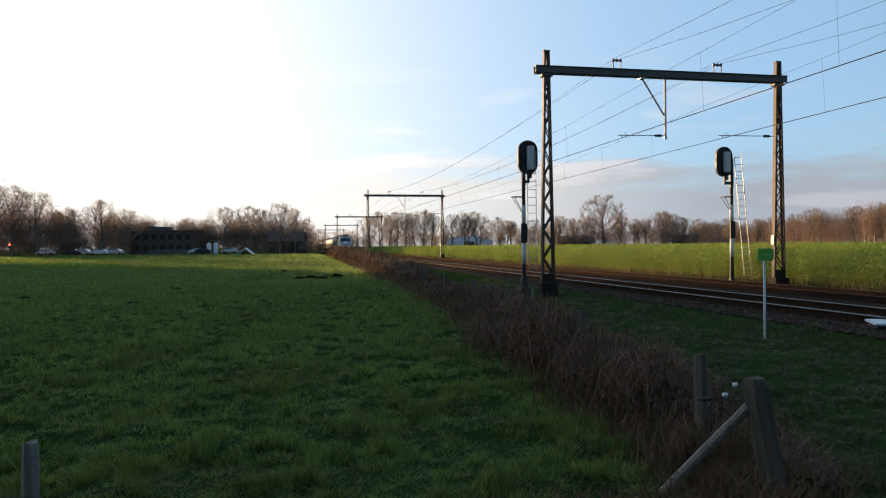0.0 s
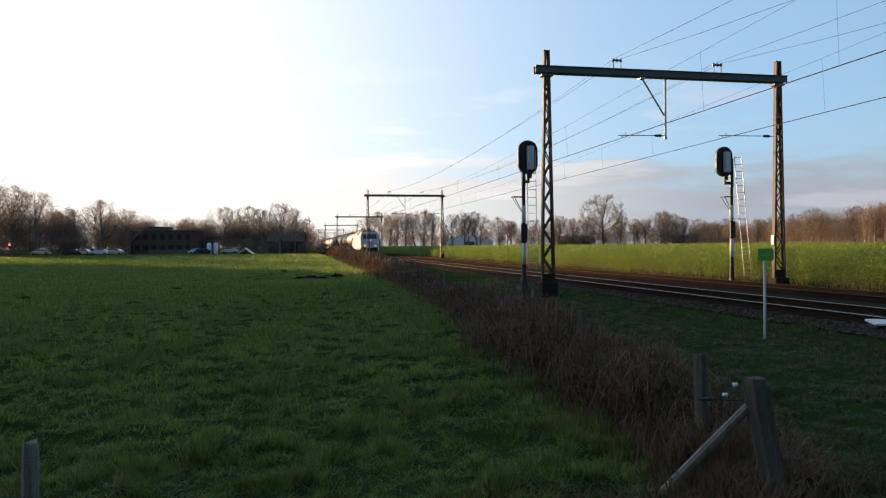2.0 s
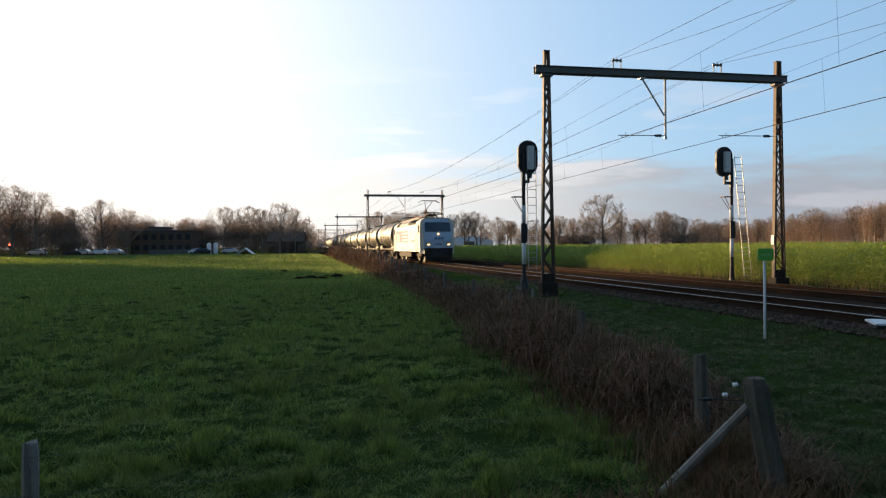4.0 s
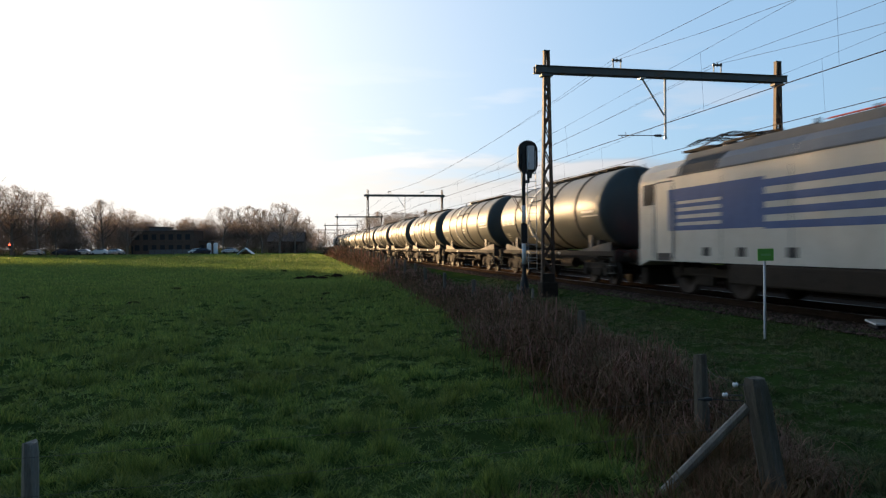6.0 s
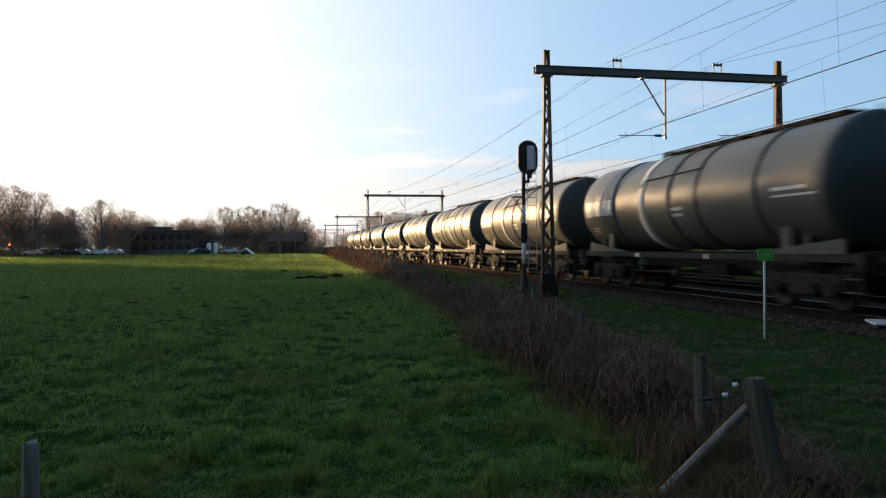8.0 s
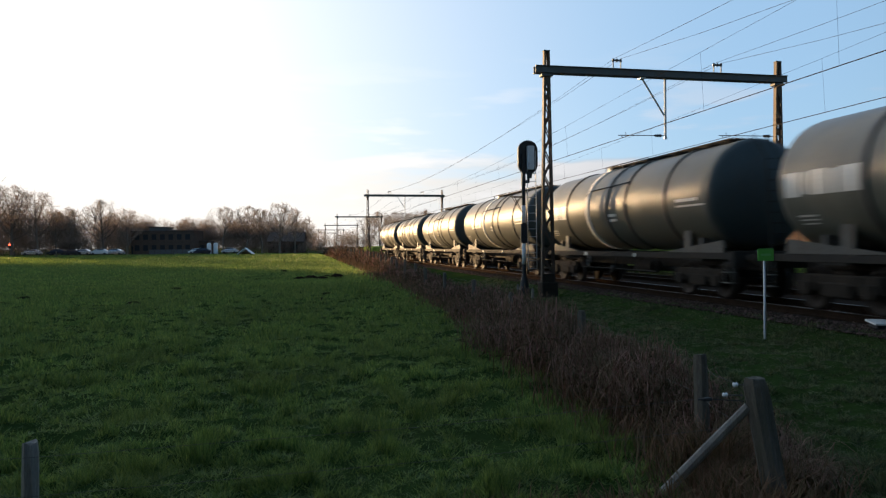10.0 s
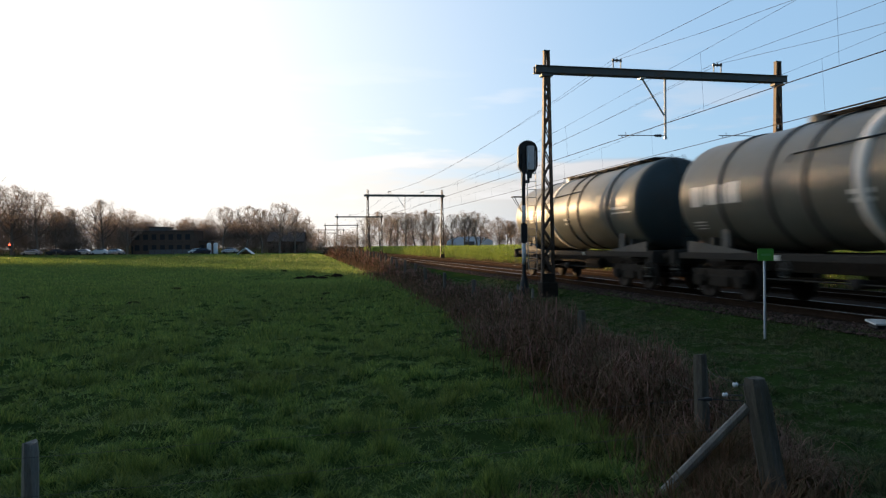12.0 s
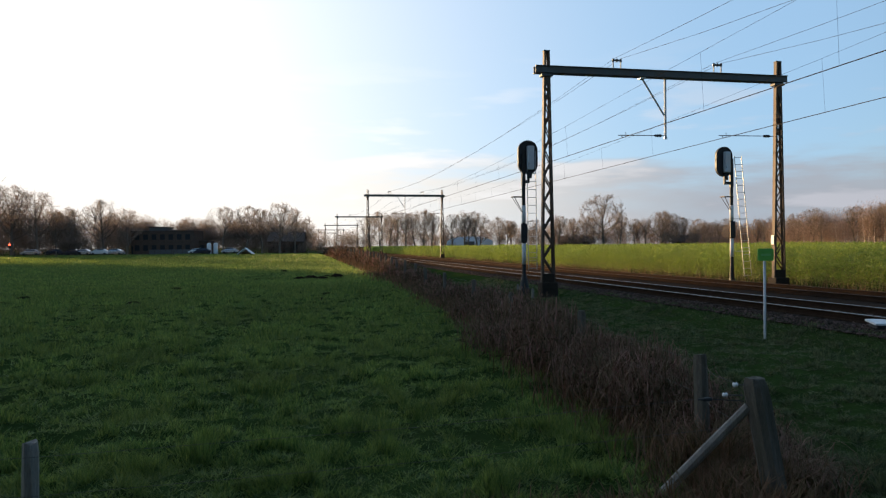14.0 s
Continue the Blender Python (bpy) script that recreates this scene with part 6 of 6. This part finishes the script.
def gable_house(x, y, rz, w, d, eave, ridge, label, wall, roof_mat, category="house"):
    b = thing("gabled_house", pose(x, y, float(ground_z(x, y)), rz=rz), label, category)
    wl_ = part("wall", Shape().box(-w / 2, w / 2, 0, d, -0.3, eave), wall, b)
    r = Shape()
    o = 0.35
    r.add([(-w / 2 - o, -o, eave - 0.1), (w / 2 + o, -o, eave - 0.1), (w / 2 + o, d / 2, ridge), (-w / 2 - o, d / 2, ridge), (-w / 2 - o, d + o, eave - 0.1), (w / 2 + o, d + o, eave - 0.1),
           (-w / 2 - o, -o, eave + 0.1), (w / 2 + o, -o, eave + 0.1), (w / 2 + o, d / 2, ridge + 0.2), (-w / 2 - o, d / 2, ridge + 0.2), (-w / 2 - o, d + o, eave + 0.1), (w / 2 + o, d + o, eave + 0.1)],
          [(0, 3, 2, 1), (3, 4, 5, 2), (6, 7, 8, 9), (9, 8, 11, 10), (0, 1, 7, 6), (4, 10, 11, 5), (0, 6, 9, 3), (3, 9, 10, 4), (1, 2, 8, 7), (2, 5, 11, 8)])
    rf = part("roof", r, roof_mat, b)
    part("chimney", Shape().box(w / 4 - 0.3, w / 4 + 0.3, d / 2 - 0.3, d / 2 + 0.3, ridge - 0.3, ridge + 0.9, 0.04), M_BRICK, rf)
    gb = Shape()
    for s in (-1, 1):
        gb.add([(s * w / 2, 0, eave), (s * w / 2, d, eave), (s * w / 2, d / 2, ridge), (s * (w / 2 - 0.2), 0, eave), (s * (w / 2 - 0.2), d, eave), (s * (w / 2 - 0.2), d / 2, ridge)], [(0, 1, 2), (5, 4, 3), (0, 2, 5, 3), (1, 4, 5, 2)])
    part("gable", gb, wall, b)
    windows(wl_, 0, (0.9,), -w / 2 + 0.6, w / 2 - 0.6, max(2, int(w / 2.6)), 1.2, 1.3)
    return b


flat_building(-33.5, 200.5, -8, 16.0, 9.0, 5.8, "dark two-storey flat-roofed brick building", M_BRICK)
flat_building(-36.6, 211.0, -8, 4.2, 7.0, 7.2, "pale upper block of a school building", M_PALEWALL)
flat_building(-25.0, 204.0, -8, 5.0, 6.0, 3.2, "low dark annex with a flat roof", M_BRICK)
gable_house(-2.4, 206.0, -8, 9.5, 8.0, 3.0, 5.6, "brick house with a dark tiled roof behind trees", M_BRICK, M_TILE)
for bx_ in (-21.1, -19.5):
    single("white_silo", Shape(True).lathe([(-0.2, 0.55), (2.55, 0.55), (2.75, 0.35), (2.8, 0.0)], 18, (0, 0, 0), "z"), M_WHITE, "white upright tank beside the building", "tank", "white tanks", at=pose(bx_, 193.0, float(ground_z(bx_, 193.0))))
sh = thing("field_shelter", pose(-10.7, 170.6, float(ground_z(-10.7, 170.6)), rz=-8), "small white pitched field shelter", "shelter")
part("roof", Shape().add([(-1.9, -1.2, 0.05), (0, -1.2, 1.55), (1.9, -1.2, 0.05), (-1.9, 1.2, 0.05), (0, 1.2, 1.55), (1.9, 1.2, 0.05), (-1.6, -1.2, 0.05), (0, -1.2, 1.3), (1.6, -1.2, 0.05), (-1.6, 1.2, 0.05), (0, 1.2, 1.3), (1.6, 1.2, 0.05)],
     [(0, 3, 4, 1), (1, 4, 5, 2), (6, 7, 10, 9), (7, 8, 11, 10), (0, 1, 7, 6), (1, 2, 8, 7), (3, 9, 10, 4), (4, 10, 11, 5), (0, 6, 9, 3), (2, 5, 11, 8)]), M_WHITE, sh, "white sloping roof sheets")
part("back_wall", Shape().box(-1.2, 1.2, 1.12, 1.18, 0.0, 0.5), M_BRICK, sh)

gf = thing("panel_fence", pose(-30.6, 196.0, float(ground_z(-30.6, 196.0)), rz=-8), "low pale grey panel fence", "fence")
for k in range(8):
    part("panel", Shape().box(-5.6 + 1.4 * k, -4.28 + 1.4 * k, 0, 0.05, 0.1, 1.2, 0.02), M_PALEWALL, gf)
    part("fence_leg", Shape().box(-5.68 + 1.4 * k, -5.6 + 1.4 * k, -0.02, 0.08, -0.3, 1.25), M_BRICK, gf)

barn = thing("barn", pose(58.3, 241.0, float(ground_z(58.3, 241.0)), rz=-12), "long low barn with a pale blue arched roof", "barn")
arch = [(-7.8, 0.0), (-7.8, 2.6)] + [(-7.8 * math.cos(math.pi * k / 14), 2.6 + 2.2 * math.sin(math.pi * k / 14)) for k in range(1, 14)] + [(7.8, 2.6), (7.8, 0.0)]
part("roof", Shape().extrude(arch, -0.1, 24.0), M_BARN, barn, "pale blue curved sheet roof")
part("end_wall", Shape().box(-7.4, -4.6, -0.25, -0.1, 0, 2.7), M_WHITE, barn)
part("door", Shape().box(-1.6, 1.6, -0.2, -0.1, 0, 3.0), M_PALEWALL, barn)
gable_house(133.0, 231.0, -25, 9.0, 7.0, 2.4, 4.6, "low pale farm building among trees", M_PALEWALL, M_TILE, "farm building")
gable_house(99.0, 248.0, -20, 12.0, 8.0, 2.6, 4.8, "low pale farm building among trees", M_PALEWALL, M_TILE, "farm building")


# ---- road, cars and the crossing's light beyond the pasture ----
single("road", Shape().box(-140, 6, 183.2, 190.2, -0.4, -0.085, 0.02), material("asphalt", (0.05, 0.05, 0.052), 0.85, var=0.2, scale=2, fine=20, bump=0.1), "narrow asphalt road beyond the pasture", "road", kind="structure")
M_CAR = {"silver": material("silver_car_paint", (0.55, 0.56, 0.58), 0.25, 0.5, var=0.03, bump=0), "dark": material("dark_car_paint", (0.03, 0.035, 0.05), 0.2, 0.2, var=0.03, bump=0), "white": material("white_car_paint", (0.75, 0.75, 0.74), 0.25, 0.0, var=0.03, bump=0)}


def build_car(paint, label, lights, group):
    c = thing("car", Matrix.Identity(4), label, "car", group)
    side = [(-2.1, 0.35), (-2.12, 0.75), (-1.5, 0.92), (-0.75, 1.42), (0.85, 1.46), (1.75, 0.98), (2.1, 0.9), (2.12, 0.4)]
    n = len(side)
    vs = [(x, -0.86, z) for x, z in side] + [(x, 0.86, z) for x, z in side]
    for i in (3, 4):
        vs[i] = (vs[i][0], -0.68, vs[i][2])
        vs[n + i] = (vs[n + i][0], 0.68, vs[n + i][2])
    part("body", Shape().add(vs, [tuple(range(n)), tuple(range(2 * n - 1, n - 1, -1))] + [(i, n + i, n + (i + 1) % n, (i + 1) % n) for i in range(n)]), M_CAR[paint], c)
    for s in (-1, 1):
        part("side_window", Shape().add([(-1.2, s * 0.835, 0.98), (1.35, s * 0.84, 1.02), (0.8, s * 0.715, 1.38), (-0.7, s * 0.715, 1.36)], [(0, 1, 2, 3) if s < 0 else (3, 2, 1, 0)]), M_GLASS, c)
        for wx in (-1.3, 1.3):
            part("wheel", Shape(True).lathe([(-0.1, 0.0), (-0.1, 0.31), (0.1, 0.31), (0.1, 0.0)], 16, (wx, s * 0.78, 0.31), "y"), M_BLACK, c)
        part("headlight", Shape().box(-2.16, -2.1, s * 0.6 - 0.14, s * 0.6 + 0.14, 0.62, 0.74), M_LAMP if lights else M_GLASS, c)
        part("tail_light", Shape().box(2.08, 2.14, s * 0.62 - 0.12, s * 0.62 + 0.12, 0.72, 0.86), M_RED, c)
    part("windscreen", Shape().add([(-1.46, -0.7, 0.95), (-1.46, 0.7, 0.95), (-0.82, 0.6, 1.40), (-0.82, -0.6, 1.40)], [(3, 2, 1, 0)]), M_GLASS, c)
    return c


ROAD_Z = -0.085
parked = [("silver", -47.6, 181.0), ("white", -43.8, 180.7), ("silver", -40.6, 180.4), ("dark", -49.8, 181.2)]
for i, (paint, cx, cy) in enumerate(parked):
    car = build_car(paint, "parked %s car beyond the pasture" % paint, False, "parked cars")
    car.matrix_basis = pose(cx, cy, float(ground_z(cx, cy)), rz=-8)
for i, (cx, cy) in enumerate(((-24.0, 193.5), (-22.4, 191.0), (-16.0, 193.0))):
    car = build_car(("white", "dark", "silver")[i], "car parked beside the buildings", False, "parked cars")
    car.matrix_basis = pose(cx, cy, float(ground_z(cx, cy)), rz=-8)
CARS = [build_car("silver", "silver car with lit lamps crawling beyond the pasture", True, "cars on the road"), build_car("dark", "dark car with lit lamps crawling beyond the pasture", True, "cars on the road")]
tl = thing("traffic_light", pose(-57.8, 166.5, float(ground_z(-57.8, 166.5))), "red traffic light beside the pasture road", "traffic light")
part("pole", Shape(True).lathe([(-0.3, 0.06), (2.0, 0.06)], 10, (0, 0, 0), "z"), M_BLACK, tl)
part("housing", Shape().box(-0.2, 0.2, -0.12, 0.12, 1.9, 2.8, 0.04), M_BLACK, tl)
part("red_lens", Shape(True).lathe([(-0.15, 0.0), (-0.15, 0.16), (-0.12, 0.18)], 14, (0, 0, 2.55), "y"), M_REDLAMP, tl, "glowing red lens")


# ---- movement ----
def motions():
    for ob, behind in MOVERS:
        walk(ob, [(t, pose(TRACKS[0], FRONT + behind - SPEED * t, 0)) for t in (0.0, 3.5, 7.0, 10.5, 14.0)])
    for ob, xs in zip(CARS, ((-57.0, -58.6, -59.6, -60.0, -60.2), (-44.0, -49.0, -53.5, -54.6, -55.2))):
        walk(ob, [(t, pose(x, 186.4, ROAD_Z)) for t, x in zip((0.0, 3.0, 6.0, 10.0, 14.0), xs)])


motions()
